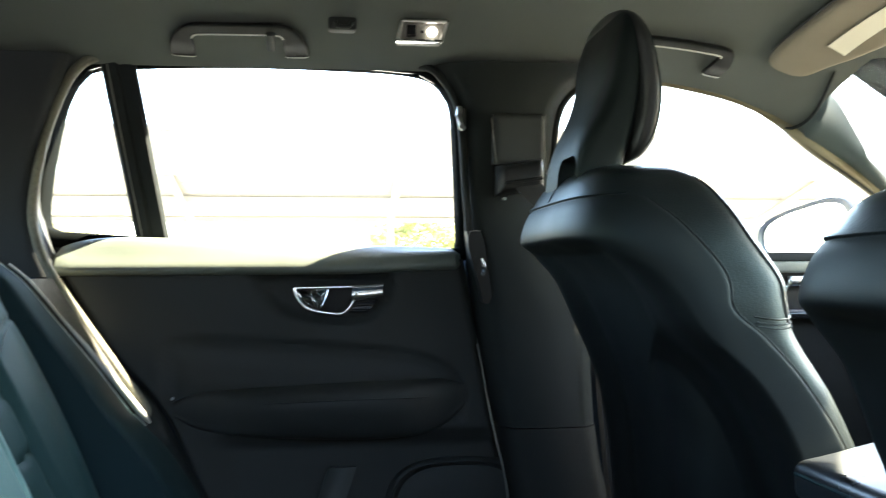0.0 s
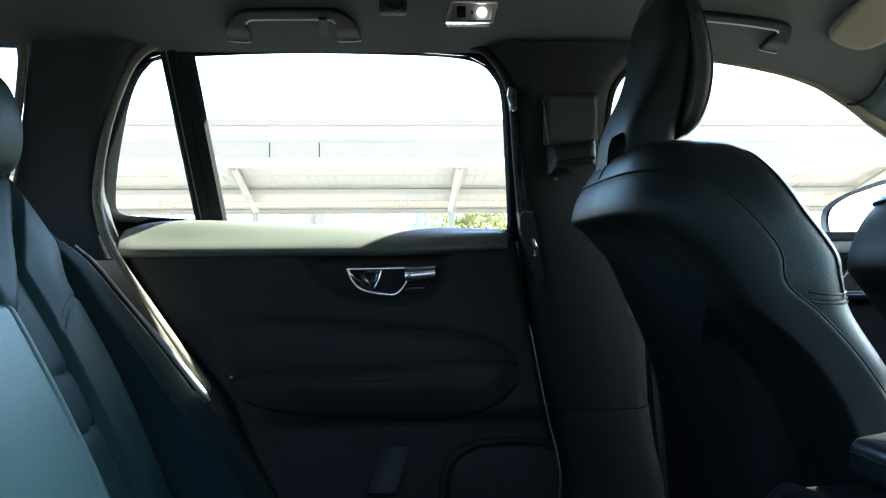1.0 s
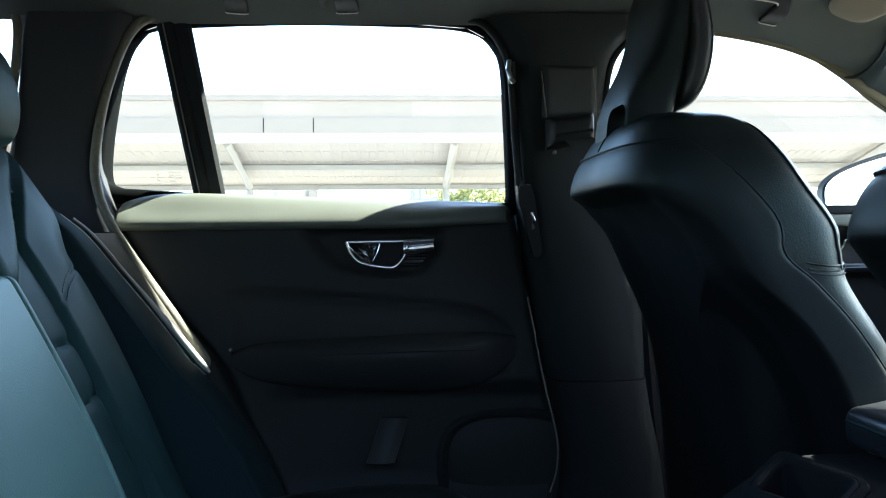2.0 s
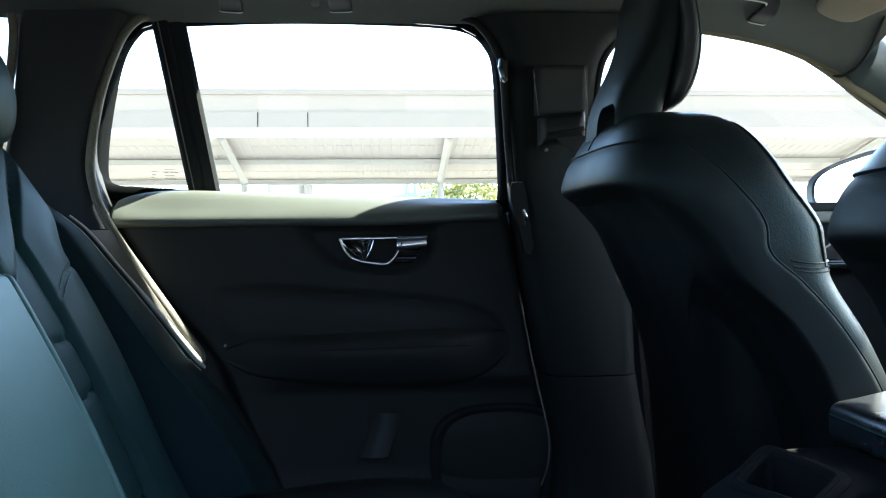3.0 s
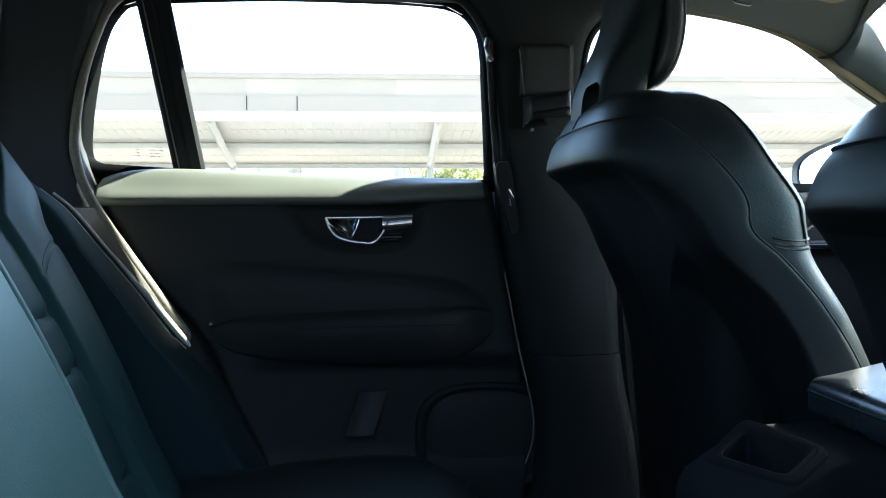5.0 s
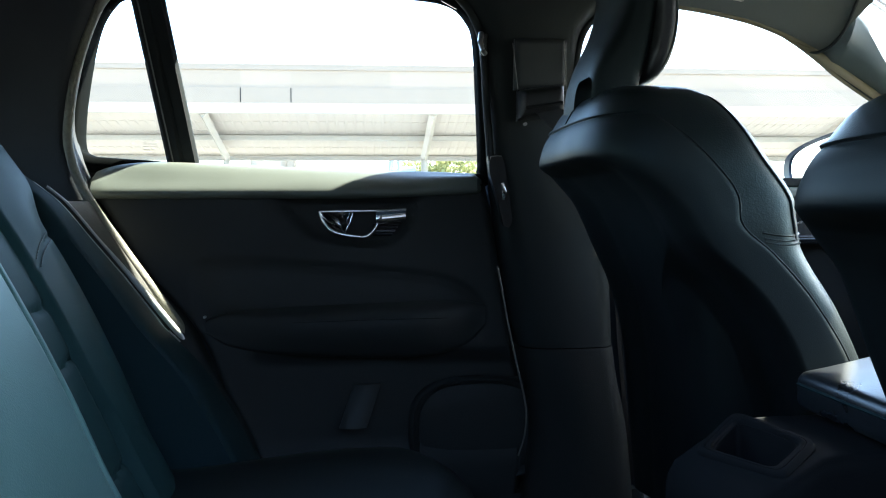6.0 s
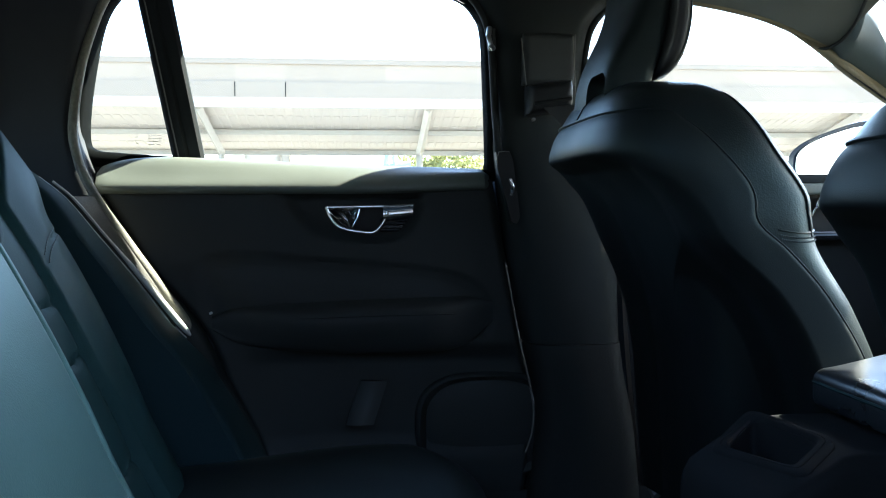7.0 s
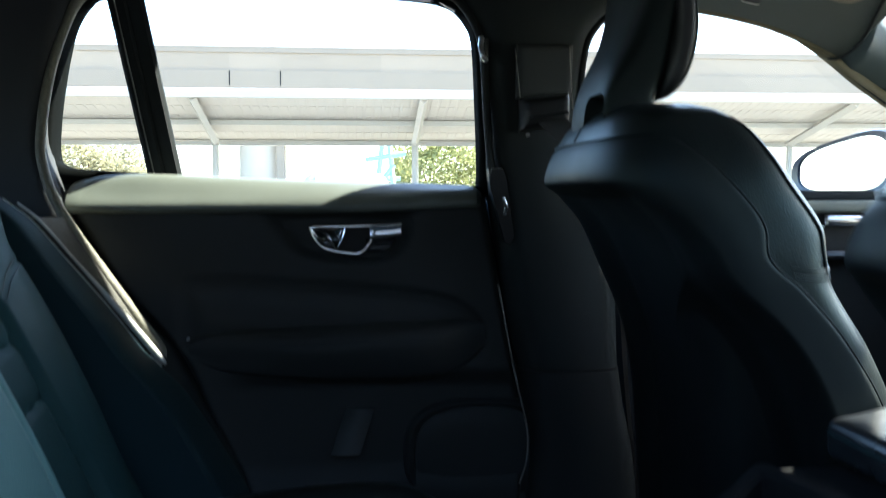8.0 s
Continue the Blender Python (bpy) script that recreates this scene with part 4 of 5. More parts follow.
def outer_back(y, z):
    """Raised ridge towards the door; next to the armrest a sunken seamed channel under a shoulder pad."""
    yc = float(table(CREASE, z)[0])
    up = ease(0.91, 0.99, z)
    d = (y - 0.972 - 0.045 * up) / (0.055 + 0.030 * up)
    ridge = 0.012 * math.exp(-d * d) - 0.004 + 0.004 * up - 0.030 * ease(1.025 + 0.050 * up, 1.10 + 0.022 * up, y) * ease(1.09, 1.04, z)
    # stitched seam across the ridge
    sz = float(table([(0.90, 0.846), (0.912, 0.855), (0.954, 0.881), (1.012, 0.896), (1.10, 0.902)], y)[0])
    ridge -= 0.0035 * math.exp(-((z - sz) / 0.0035) ** 2)
    channel = -0.012 + 0.003 * math.sin(math.pi * (y - 0.80) / 0.11)
    for a, k in ((0.805, 0.10), (0.730, 0.15), (0.575, 0.15)):
        channel -= 0.008 * math.exp(-abs(z - a - k * (y - 0.86)) / 0.0045)
    low = max(0.884, 0.872 + 0.7 * (y - 0.80))
    q = min(max((z - low) / 0.030, 0.0), 1.0)
    pad = math.sqrt(q * (2 - q))
    inner = channel + (0.004 - channel) * pad
    k = ease(-0.009, 0.009, y - yc)
    top = ease(0.99, 1.06, z)
    groove = 0.006 * math.exp(-((y - yc) / 0.005) ** 2) * (1 - top)
    return inner * (1 - k) + ridge * k - groove


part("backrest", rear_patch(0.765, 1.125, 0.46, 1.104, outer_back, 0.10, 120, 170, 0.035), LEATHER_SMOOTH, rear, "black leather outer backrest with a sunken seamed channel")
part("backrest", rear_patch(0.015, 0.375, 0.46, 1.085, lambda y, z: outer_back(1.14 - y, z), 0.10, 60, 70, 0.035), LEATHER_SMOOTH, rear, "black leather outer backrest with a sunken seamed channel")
bm = bmesh.new()
for k in range(17):
    y = 0.922 + 0.0056 * k
    for dz in (-0.0055, 0.0055):
        def on(y):
            z = float(table([(0.90, 0.846), (0.912, 0.855), (0.954, 0.881), (1.012, 0.896), (1.10, 0.902)], y)[0]) + dz
            return Vector((float(table(LEAN, z)[0]), y, z)) + RN * (outer_back(y, z) + 0.0004)
        tube([on(y), on(y + 0.0034)], 0.0008, 5, bm)
part("stitching", bm, THREAD, rear, "dark twin stitching")


def middle_back(y, z):
    c = (y - CY) / 0.18
    return 0.028 + 0.004 * ease(0.85, 0.60, z) - 0.004 * c * c - 0.006 * math.exp(-((abs(y - CY) - 0.160) / 0.0035) ** 2)


# centre parts carry the paler leather that stands in for door light
part("centre_armrest", rear_patch(0.380, 0.760, 0.47, 0.900, middle_back, 0.10, 90, 60, 0.020), LEATHER_REAR_LIT, rear, "folded-up black leather centre armrest, door light put into its paler colour")
part("centre_back", rear_patch(0.385, 0.755, 0.904, 1.05, lambda y, z: -0.01, 0.10, 40, 30, 0.03), LEATHER_REAR_LIT, rear, "black leather centre backrest, door light put into its paler colour")
# height, front x, outer edge
SIDE = [(0.44, -0.165, 1.288), (0.54, -0.217, 1.284), (0.60, -0.250, 1.276), (0.66, -0.286, 1.262), (0.70, -0.318, 1.245), (0.739, -0.351, 1.237), (0.8127, -0.402, 1.222), (0.888, -0.458, 1.206), (0.950, -0.503, 1.189), (0.981, -0.537, 1.178), (1.02, -0.585, 1.165)]


def side_at(u, v):
    z = 0.44 + 0.58 * v
    x, edge = table(SIDE, z)
    return Vector((x + 0.012 * edge_round(u, 0.45) - 0.005, 1.115 + (edge - 1.115) * u, z))


part("side_bolster", slab(side_at, 24, 70, (-0.14, 0, -0.02)), SIDE_LEATHER, rear, "fixed black side bolster beside the door")
pts = [Vector((*(table(SIDE, z) + np.array([0.0, -0.001])), z)) for z in np.linspace(0.70, 0.985, 40)]
part("piping", tube(pts, 0.0016, 8), PALE_EDGE, rear, "pale piping along the bolster")


def seat_cushion(u, v):
    s = 2 * v - 1
    y = CY + 0.555 * s
    front = 0.185 - 0.12 * max(0.0, abs(s) - 0.62) ** 2 / 0.145
    x = -0.34 + (front + 0.34) * u
    z = 0.520 + 0.030 * ease(0.0, 0.8, u) - 0.08 * (1 - edge_round(max(u, 0.5), 0.14)) - 0.06 * (1 - edge_round(v, 0.08))
    z -= 0.012 * math.cos(2 * math.pi * (y - 0.90) / 0.66) * ease(1.0, 0.6, u)
    return Vector((x, y, z))


part("cushion", slab(seat_cushion, 50, 70, (0, 0, -0.20)), LEATHER, rear, "black leather bench cushion")


def rear_headrest(y):
    rings = []
    for z, xr, xf, w in [tuple([t, *table([(1.075, -0.63, -0.575, 0.08), (1.09, -0.645, -0.552, 0.115), (1.13, -0.655, -0.540, 0.128), (1.18, -0.66, -0.545, 0.128), (1.225, -0.655, -0.565, 0.115), (1.24, -0.635, -0.59, 0.08)], t)]) for t in np.linspace(1.075, 1.24, 24)]:
        rings.append(superring((xr + xf) / 2, y, z, (xf - xr) / 2, w, 2.8, 40))
    h = part("headrest", loft(rings), LEATHER_SMOOTH, rear, "rounded black rear headrest")
    for dy in (-0.05, 0.05):
        part("post", tube([(-0.59, y + dy, 1.00), (-0.605, y + dy, 1.09)], 0.006, 10), CHROME, h)


rear_headrest(0.95)
rear_headrest(0.19)
part("release_pin", tube([(-0.452, 1.128, 0.842), (-0.446, 1.130, 0.858), (-0.452, 1.132, 0.868)], [0.004, 0.006, 0.004], 8), PLASTIC, rear, "small black release knob")

# ---- centre console ----
console = empty("centre_console", "black centre console with a padded armrest lid", "car console")
def slope(x):
    """Height of the console's sloping rear face."""
    return 0.631 + (x - 0.402) * 0.58


TRAY = [(0.425, 0.651), (0.474, 0.677), (0.486, 0.541), (0.446, 0.522)]


def tray_ring(k, lift, count=64):
    """A rounded four-cornered ring round the tray, k times its size, lift above the slope."""
    out = []
    for i in range(count):
        a = 2 * math.pi * i / count
        c, d = math.cos(a), math.sin(a)
        u, v = 0.5 + 0.5 * k * math.copysign(abs(c) ** 0.28, c), 0.5 + 0.5 * k * math.copysign(abs(d) ** 0.28, d)
        x, y = [(TRAY[0][n] * (1 - u) + TRAY[1][n] * u) * (1 - v) + (TRAY[3][n] * (1 - u) + TRAY[2][n] * u) * v for n in (0, 1)]
        out.append(Vector((x, y, slope(x) + lift)))
    return out


rings = []
for x, top, hw, yc in ((0.384, 0.596, 0.085, 0.592), (0.388, 0.618, 0.100, 0.592), (0.398, 0.632, 0.106, 0.592), (0.43, 0.653, 0.108, 0.592), (0.46, 0.671, 0.108, 0.590), (0.485, 0.684, 0.100, 0.588), (0.51, 0.688, 0.094, 0.582), (0.70, 0.690, 0.096, 0.58), (1.0, 0.70, 0.115, 0.58), (1.30, 0.72, 0.12, 0.58)):
    top -= 0.006
    rings.append([Vector((x, yc + y, z)) for y, z in curve([(-hw, 0.30), (-hw, top - 0.12), (-hw, top - 0.03), (-hw * 0.94, top - 0.008), (-hw * 0.8, top), (0, top + 0.001), (hw * 0.8, top), (hw * 0.94, top - 0.008), (hw, top - 0.03), (hw, top - 0.12), (hw, 0.30)], 41)])
body = part("body", loft(rings), CONSOLE, console, "black plastic console body")
low = [Vector((p.x, p.y, 0.590)) for p in tray_ring(0.90, 0)]
cut = part("cut", loft([low, [Vector((p.x, p.y, 0.80)) for p in tray_ring(1.0, 0)]]), DARK)
carve(body, cut)
bezel = part("bezel", loft([tray_ring(k, z) for k, z in ((0.985, -0.012), (0.99, 0.001), (1.02, 0.0045), (1.10, 0.0055), (1.155, 0.0050), (1.165, 0.0030), (1.175, 0.0050), (1.30, 0.0045), (1.36, 0.0015), (1.38, -0.008))], caps=False), CONSOLE, console, "satin black tray surround")
# chrome sliver added to imitate a glint at the tray's corner
part("socket", tube([tray_ring(1.0, 0.002)[k] for k in (30, 31, 32, 33, 34)], 0.0016, 8), CHROME, bezel, "small chrome sliver standing in for a glint")


def lid_shape():
    bm = box(0.545, 0.86, CY - 0.11, CY + 0.11, 0.686, 0.733, 0.014, 4)
    bmesh.ops.subdivide_edges(bm, edges=[e for e in bm.edges if abs(e.verts[0].co.x - e.verts[1].co.x) > 0.1], cuts=12)
    for v in bm.verts:
        v.co.z += 0.030 * ease(0.52, 0.72, v.co.x)
    return bm


lid = part("armrest_lid", lid_shape(), LID, console, "padded black leather armrest lid")
pts = [(0.546, CY - 0.10, 0.7195), (0.545, CY, 0.7195), (0.546, CY + 0.10, 0.7195)]
part("piping", tube(pts, 0.0022, 6), LEATHER_SMOOTH, lid)
bm = bmesh.new()
for k in range(32):
    x = 0.562 + 0.009 * k
    z = 0.7300 + 0.030 * ease(0.52, 0.72, x)
    tube([(x, CY - 0.1062, z), (x + 0.0055, CY - 0.1062, z + 0.0055 * 0.15)], 0.0009, 5, bm)
part("stitching", bm, THREAD, lid, "grey stitching along the lid's edge")

# ---- belt and small fittings on the middle pillar ----
belt = empty("seat_belt", "black front seat belt on the middle pillar", "seat belt")
bm = slab(lambda u, v: Vector((0.292 + 0.098 * u, 1.262 - 0.11 * max(0, (1.155 + 0.095 * v) - 1.10) - 0.005 * edge_round(u, 0.12) * edge_round(v, 0.1), 1.158 + 0.092 * v)), 16, 16, (0, 0.02, 0))
part("height_cover", bm, PLASTIC, belt, "smooth black height adjuster cover")
def guide_at(u, v):
    k = edge_round(u, 0.16) * edge_round(v, 0.22)
    return Vector((0.298 + 0.086 * u, 1.252 - 0.026 * k - 0.006 * math.sin(math.pi * v), 1.100 + 0.056 * v + 0.012 * u))


part("guide", slab(guide_at, 20, 16, (0, 0.02, 0)), SATIN_BLACK, belt, "satin black belt guide")
part("slot", tube([(0.308, 1.221, 1.120), (0.34, 1.217, 1.124), (0.376, 1.221, 1.130)], 0.004, 8), DARK, belt)
part("bolt", tube([(0.312, 1.258, 1.094), (0.312, 1.244, 1.094)], 0.003, 12), SATIN, belt)
bm = slab(lambda u, v: Vector((0.325 + 0.050 * u + 0.13 * v, 1.222 - 0.12 * v, 1.112 + 0.006 * u - 0.15 * v - 0.02 * v * v)), 6, 20, (0.001, 0.0015, 0.001))
part("webbing", bm, WEBBING, belt, "black woven belt webbing")
for x0, z0, x1, z1 in ((0.287, 1.240, 0.298, 1.157), (0.382, 1.245, 0.391, 1.140)):
    part("cover_edge", tube([(x0 + (x1 - x0) * k / 8, 1.2545 - 0.11 * max(0, z0 + (z1 - z0) * k / 8 - 1.10), z0 + (z1 - z0) * k / 8) for k in range(9)], 0.0011, 6), WELT, belt, "thin pale edge line")
latch = empty("door_catch", "black catch plate with a bright striker on the pillar", "door catch")
part("plate", outline_prism([(0.246, 1.036), (0.272, 1.036), (0.278, 1.02), (0.292, 0.915), (0.286, 0.902), (0.276, 0.905), (0.262, 0.96), (0.250, 1.0)], 1.272, 1.30), DARK, latch)
part("plate_rim", tube([(0.249, 1.270, 0.995), (0.2475, 1.270, 1.025), (0.251, 1.270, 1.0355), (0.262, 1.270, 1.037), (0.271, 1.270, 1.036)], 0.0011, 6), WELT, latch)
part("striker", tube([(0.272, 1.268, 0.985), (0.276, 1.264, 0.970), (0.274, 1.268, 0.955)], 0.004, 8), CHROME, latch, "bright metal striker")
hook = empty("coat_hook", "small bright coat hook at the window's edge", "hook")
part("hook", tube([(0.232, 1.262, 1.262), (0.228, 1.250, 1.245), (0.232, 1.246, 1.228), (0.238, 1.252, 1.222)], 0.005, 8), SATIN, hook)
part("hook_base", box(0.230, 0.244, 1.258, 1.275, 1.222, 1.262, 0.004), PLASTIC, hook)


# ---- ceiling fittings ----
def liner_point(x, y, off=0.0):
    """A point under the headliner, off metres into the cabin."""
    w = (y - CY) / 0.735
    e, c = edge_z(x), crown_z(x)
    return Vector((x - 0.15 * off, y - 0.65 * off, e + (c - e) * (1 - abs(w) ** 3.2) - 0.75 * off))


def grab_handle(path, bar_w, leg_w, thick, lift, hook):
    """A flat folding handle: a straight bar with a broad leg turned down at each end."""
    g = empty("grab_handle", "folded charcoal grab handle on the ceiling edge", "grab handle", "grab handles")
    p = curve(path, 90)
    y0, y1 = min(q[1] for q in p), max(q[1] for q in p)
    rings, inner = [], []
    for i, (x, y) in enumerate(p):
        a, b = p[max(i - 1, 0)], p[min(i + 1, 89)]
        t = Vector((b[0] - a[0], b[1] - a[1])).normalized()
        n = Vector((-t.y, t.x))
        leg = ease(y0 + 0.01, y0 + 0.05, y)
        wide = bar_w + (leg_w - bar_w) * leg
        up = lift * (1 - 0.8 * ease(y1 - 0.05, y1, y))
        ring = []
        for k in range(20):
            q = 2 * math.pi * k / 20
            c, s = math.cos(q), math.sin(q)
            ring.append(liner_point(x + n.x * wide * math.copysign(abs(c) ** 0.45, c), y + n.y * wide * math.copysign(abs(c) ** 0.45, c), up + thick * math.copysign(abs(s) ** 0.5, s)))
        rings.append(ring)
        inner.append(liner_point(x + n.x * wide, y + n.y * wide, up + thick * 0.75))
    part("bar", loft(rings), DARK, g)
    # pale lines along the edge and at both ends imitate highlights
    part("edge_line", tube(inner[20:70], 0.0020, 6), HIGHLIGHT_LINE, g, "pale painted highlight along the inner edge")
    for ring in (rings[0], rings[-1]):
        part("hinge", tube([ring[k] + Vector((0, 0.001, 0)) for k in (1, 3, 5, 7, 9)], 0.0016, 6), HIGHLIGHT_LINE, g)
    if hook:
        x, y = path[6][0] - 0.002, path[6][1]
        rings = []
        for k in range(10):
            c = liner_point(x - 0.004 * k / 9, y + 0.005 + 0.050 * k / 9, lift + 0.008 - 0.006 * k / 9)
            h = 0.0075 if k < 9 else 0.006
            rings.append([c + Vector((dx * h, 0, dz * 0.004)) for dx, dz in ((-1, -0.6), (-0.7, -1), (0.7, -1), (1, -0.6), (1, 1), (-1, 1))])
        part("coat_hook", loft(rings), SOFT, g)
    return g


# pale colour for the handles' painted highlights
HIGHLIGHT_LINE = textured("pale_grey_highlight", (0.55, 0.54, 0.50), 0.35, 0)
grab_handle([(0.527, 1.250), (0.528, 1.215), (0.529, 1.180), (0.533, 1.164), (0.545, 1.160), (0.600, 1.159), (0.660, 1.159), (0.690, 1.160), (0.703, 1.168), (0.707, 1.185), (0.708, 1.215), (0.708, 1.246)], 0.0115, 0.0165, 0.007, 0.015, False)
grab_handle([(-0.259, 1.270), (-0.256, 1.240), (-0.250, 1.212), (-0.234, 1.193), (-0.208, 1.189), (-0.15, 1.188), (-0.098, 1.188), (-0.078, 1.193), (-0.066, 1.212), (-0.062, 1.240), (-0.061, 1.268)], 0.0135, 0.0205, 0.006, 0.011, True)
lamp = empty("reading_lamp", "rectangular metal-framed reading lamp switched on", "car lamp")
bm = bmesh.new()
quad = [(0.110, 1.350), (0.118, 1.384), (0.193, 1.384), (0.183, 1.350)]
for a, b in zip(quad, quad[1:] + quad[:1]):
    tube([(a[0], 1.140, a[1]), (b[0], 1.140, b[1])], 0.0035, 8, bm)
part("frame", bm, SATIN, lamp, "thin bright metal frame")
part("ledge", box(0.106, 0.184, 1.124, 1.140, 1.3455, 1.3495, 0.001), CHROME, lamp)
part("plate", outline_prism(quad, 1.144, 1.170), GREYPLATE, lamp, "grey plastic lamp plate")
part("bulb", tube([(0.168, 1.144, 1.367), (0.168, 1.138, 1.3665)], 0.0085, 16), BULB, lamp, "small glowing lamp lens")
part("switch", box(0.125, 0.141, 1.137, 1.146, 1.358, 1.377, 0.002), GLOSS, lamp)
part("contact", box(0.149, 0.154, 1.140, 1.146, 1.365, 1.369, 0.001), GLOSS, lamp)

knob = empty("coat_hook", "small charcoal coat hook on the ceiling edge", "hook")
part("hook_base", box(-0.006, 0.042, 1.158, 1.19, 1.372, 1.398, 0.006), PLASTIC, knob)
part("hook", tube(curve([(0.005, 1.158, 1.384), (0.012, 1.148, 1.374), (0.028, 1.148, 1.374), (0.034, 1.158, 1.384)], 14), 0.004, 8), PLASTIC, knob)

visor = empty("sun_visor", "pale fabric sun visor folded up at the windscreen", "sun visor")
rings = []
for off, k0 in ((0.004, 0.96), (0.008, 1.0), (0.014, 1.0), (0.0175, 0.965), (0.019, 0.91), (0.0195, 0.75), (0.0195, 0.5), (0.0195, 0.25), (0.0195, 0.03)):
    ring = []
    for k in range(80):
        a = 2 * math.pi * k / 80
        c, s = math.cos(a), math.sin(a)
        x = 0.843 + 0.073 * k0 * math.copysign(abs(c) ** 0.42, c)
        y = 0.945 + 0.232 * k0 * math.copysign(abs(s) ** 0.20, s)
        x -= 0.055 * ease(0.98, 1.16, y) * ease(0.80, 0.90, x)
        ring.append(liner_point(x, y, off))
    rings.append(ring)
part("panel", loft(rings), VISOR, visor)
pts = [rings[0][k] * 0.5 + rings[1][k] * 0.5 for k in range(80)]
part("edge_gap", tube([*pts, pts[0]], 0.0035, 6), PLASTIC, visor, "dark edge welt")
part("label", slab(lambda u, v: liner_point(0.828 + 0.036 * v, 0.86 + 0.20 * u + 0.01 * v, 0.0225), 10, 4, (0, 0, 0.001)), LABEL, visor, "pale warning sticker")

# ---- front door on the far side ----
fdoor = empty("door_2", "closed front car door with a black inner panel", "car door", kind="structure")
part("inner_panel", flank([(0.50, 0.97), (0.52, 0.70), (0.55, 0.38)], [(1.40, 0.96), (1.42, 0.70), (1.42, 0.38)], lambda x, z: 1.33 - 0.01 * math.sin(8 * z), nu=30, nv=24), DARK, fdoor)
part("outer_skin", slab(lambda u, v: Vector((0.47 + 1.15 * u, 1.425 + 0.03 * math.sin(math.pi * v), 0.25 + 0.73 * v)), 12, 12, (0, 0.004, 0)), PAINT, fdoor, "dark blue painted outer skin")
# same light-raised grey as the rear door's pad
part("belt_pad", box(0.43, 1.40, 1.302, 1.40, 0.956, 0.979, 0.006), PADTOP, fdoor, "padded door top, light put into its grey colour")
part("window_channel", box(0.43, 1.40, 1.308, 1.40, 0.979, 0.997, 0.004), RUBBER, fdoor, "dark rubber window channel")
part("window_frame", rim(FRONT_LIGHT, 0.028, 1.352, 1.352, 1.40), RUBBER, fdoor)
fh = part("release_handle", box(0.890, 0.975, 1.300, 1.326, 0.929, 0.9505, 0.006), CHROME, fdoor, "bright chrome door release")
RIM_F = curve([(0.850, 0.950), (0.856, 0.930), (0.869, 0.908), (0.882, 0.911), (0.893, 0.927), (0.901, 0.949)], 24)
part("handle_rim", tube([(x, 1.318, z) for x, z in RIM_F], 0.0034, 8), CHROME, fh)
part("finger_dish", outline_prism([(x, z) for x, z in RIM_F], 1.319, 1.334), DARK, fh)
part("grip", box(0.80, 1.10, 1.272, 1.33, 0.866, 0.886, 0.009), GLOSS, fdoor, "gloss black pull grip")

# plain closed front door on the near side, unseen, added to block light
ndoor = empty("door_3", "unseen closed front car door on the near side, plain black, added to block light", "car door", kind="structure")
part("inner_panel", flank([(0.46, 0.97), (0.48, 0.70), (0.50, 0.34)], [(1.40, 0.96), (1.42, 0.70), (1.42, 0.34)], lambda x, z: 1.33 - 0.01 * math.sin(8 * z), NEAR, nu=16, nv=16), SOFT, ndoor)
part("outer_skin", slab(lambda u, v: Vector((0.42 + 1.20 * u, 2 * CY - 1.425 - 0.03 * math.sin(math.pi * v), 0.25 + 0.75 * v)), 12, 12, (0, -0.004, 0)), PAINT, ndoor)
part("window_frame", rim(FRONT_LIGHT, 0.028, 1.352, 1.352, 1.40, NEAR), RUBBER, ndoor)
pane(FRONT_LIGHT, "window_5", "clear front side window of the near door", NEAR)

# ---- door mirror outside ----
mirror = empty("door_mirror", "dark blue door mirror housing outside the front window", "door mirror")
MN = Vector((-0.95, -0.33, 0.02)).normalized()
MS = Vector((-MN.y, MN.x, 0)).normalized()
MC = Vector((1.168, 1.735, 1.055))


def mirror_ring(k, d, j):
    a = 2 * math.pi * j / 48
    c, s = math.cos(a), math.sin(a)
    u = 0.150 * k * math.copysign(abs(c) ** 0.65, c)
    w = 0.070 * k * math.copysign(abs(s) ** 0.65, s)
    w *= 1 + 0.24 * (u / 0.150)
    w += 0.10 * u
    return MC + MS * u + Vector((0, 0, w)) - MN * d


rings = [[mirror_ring(k, d, j) for j in range(48)] for k, d in ((0.84, 0.012), (0.87, -0.002), (0.98, -0.004), (1.03, 0.008), (1.02, 0.035), (0.95, 0.065), (0.75, 0.088), (0.35, 0.10))]
part("housing", loft(rings), PAINT, mirror)
part("arm", tube([(1.20, 1.44, 0.955), (1.19, 1.67, 0.985)], 0.020, 12, flat=0.6), PLASTIC, mirror)
MIRROR_GLASS = principled("mirror_glass", (0.9, 0.92, 0.92), 0.02, 1.0)[0]
bm = bmesh.new()
bm.faces.new([bm.verts.new(mirror_ring(0.85, 0.003, j)) for j in range(48)])
part("glass", bm, MIRROR_GLASS, mirror, "mirror glass", smooth=False)

# ---- outside ----
GZ = -0.02


def ground_at(u, v):
    return Vector((-900 + 1800 * u, -900 + 1800 * v, GZ))


tagged(part("ground", slab(ground_at, 40, 40, (0, 0, -0.5)), ASPHALT), "pale worn asphalt yard reaching to the horizon", "ground", kind="structure")

tagged(part("pavement", slab(lambda u, v: Vector((-120 + 260 * u, 9 + 120 * v, GZ + 0.004)), 20, 12, (0, 0, -0.02)), PAVING), "pale concrete paving under the shelter", "pavement", kind="structure")

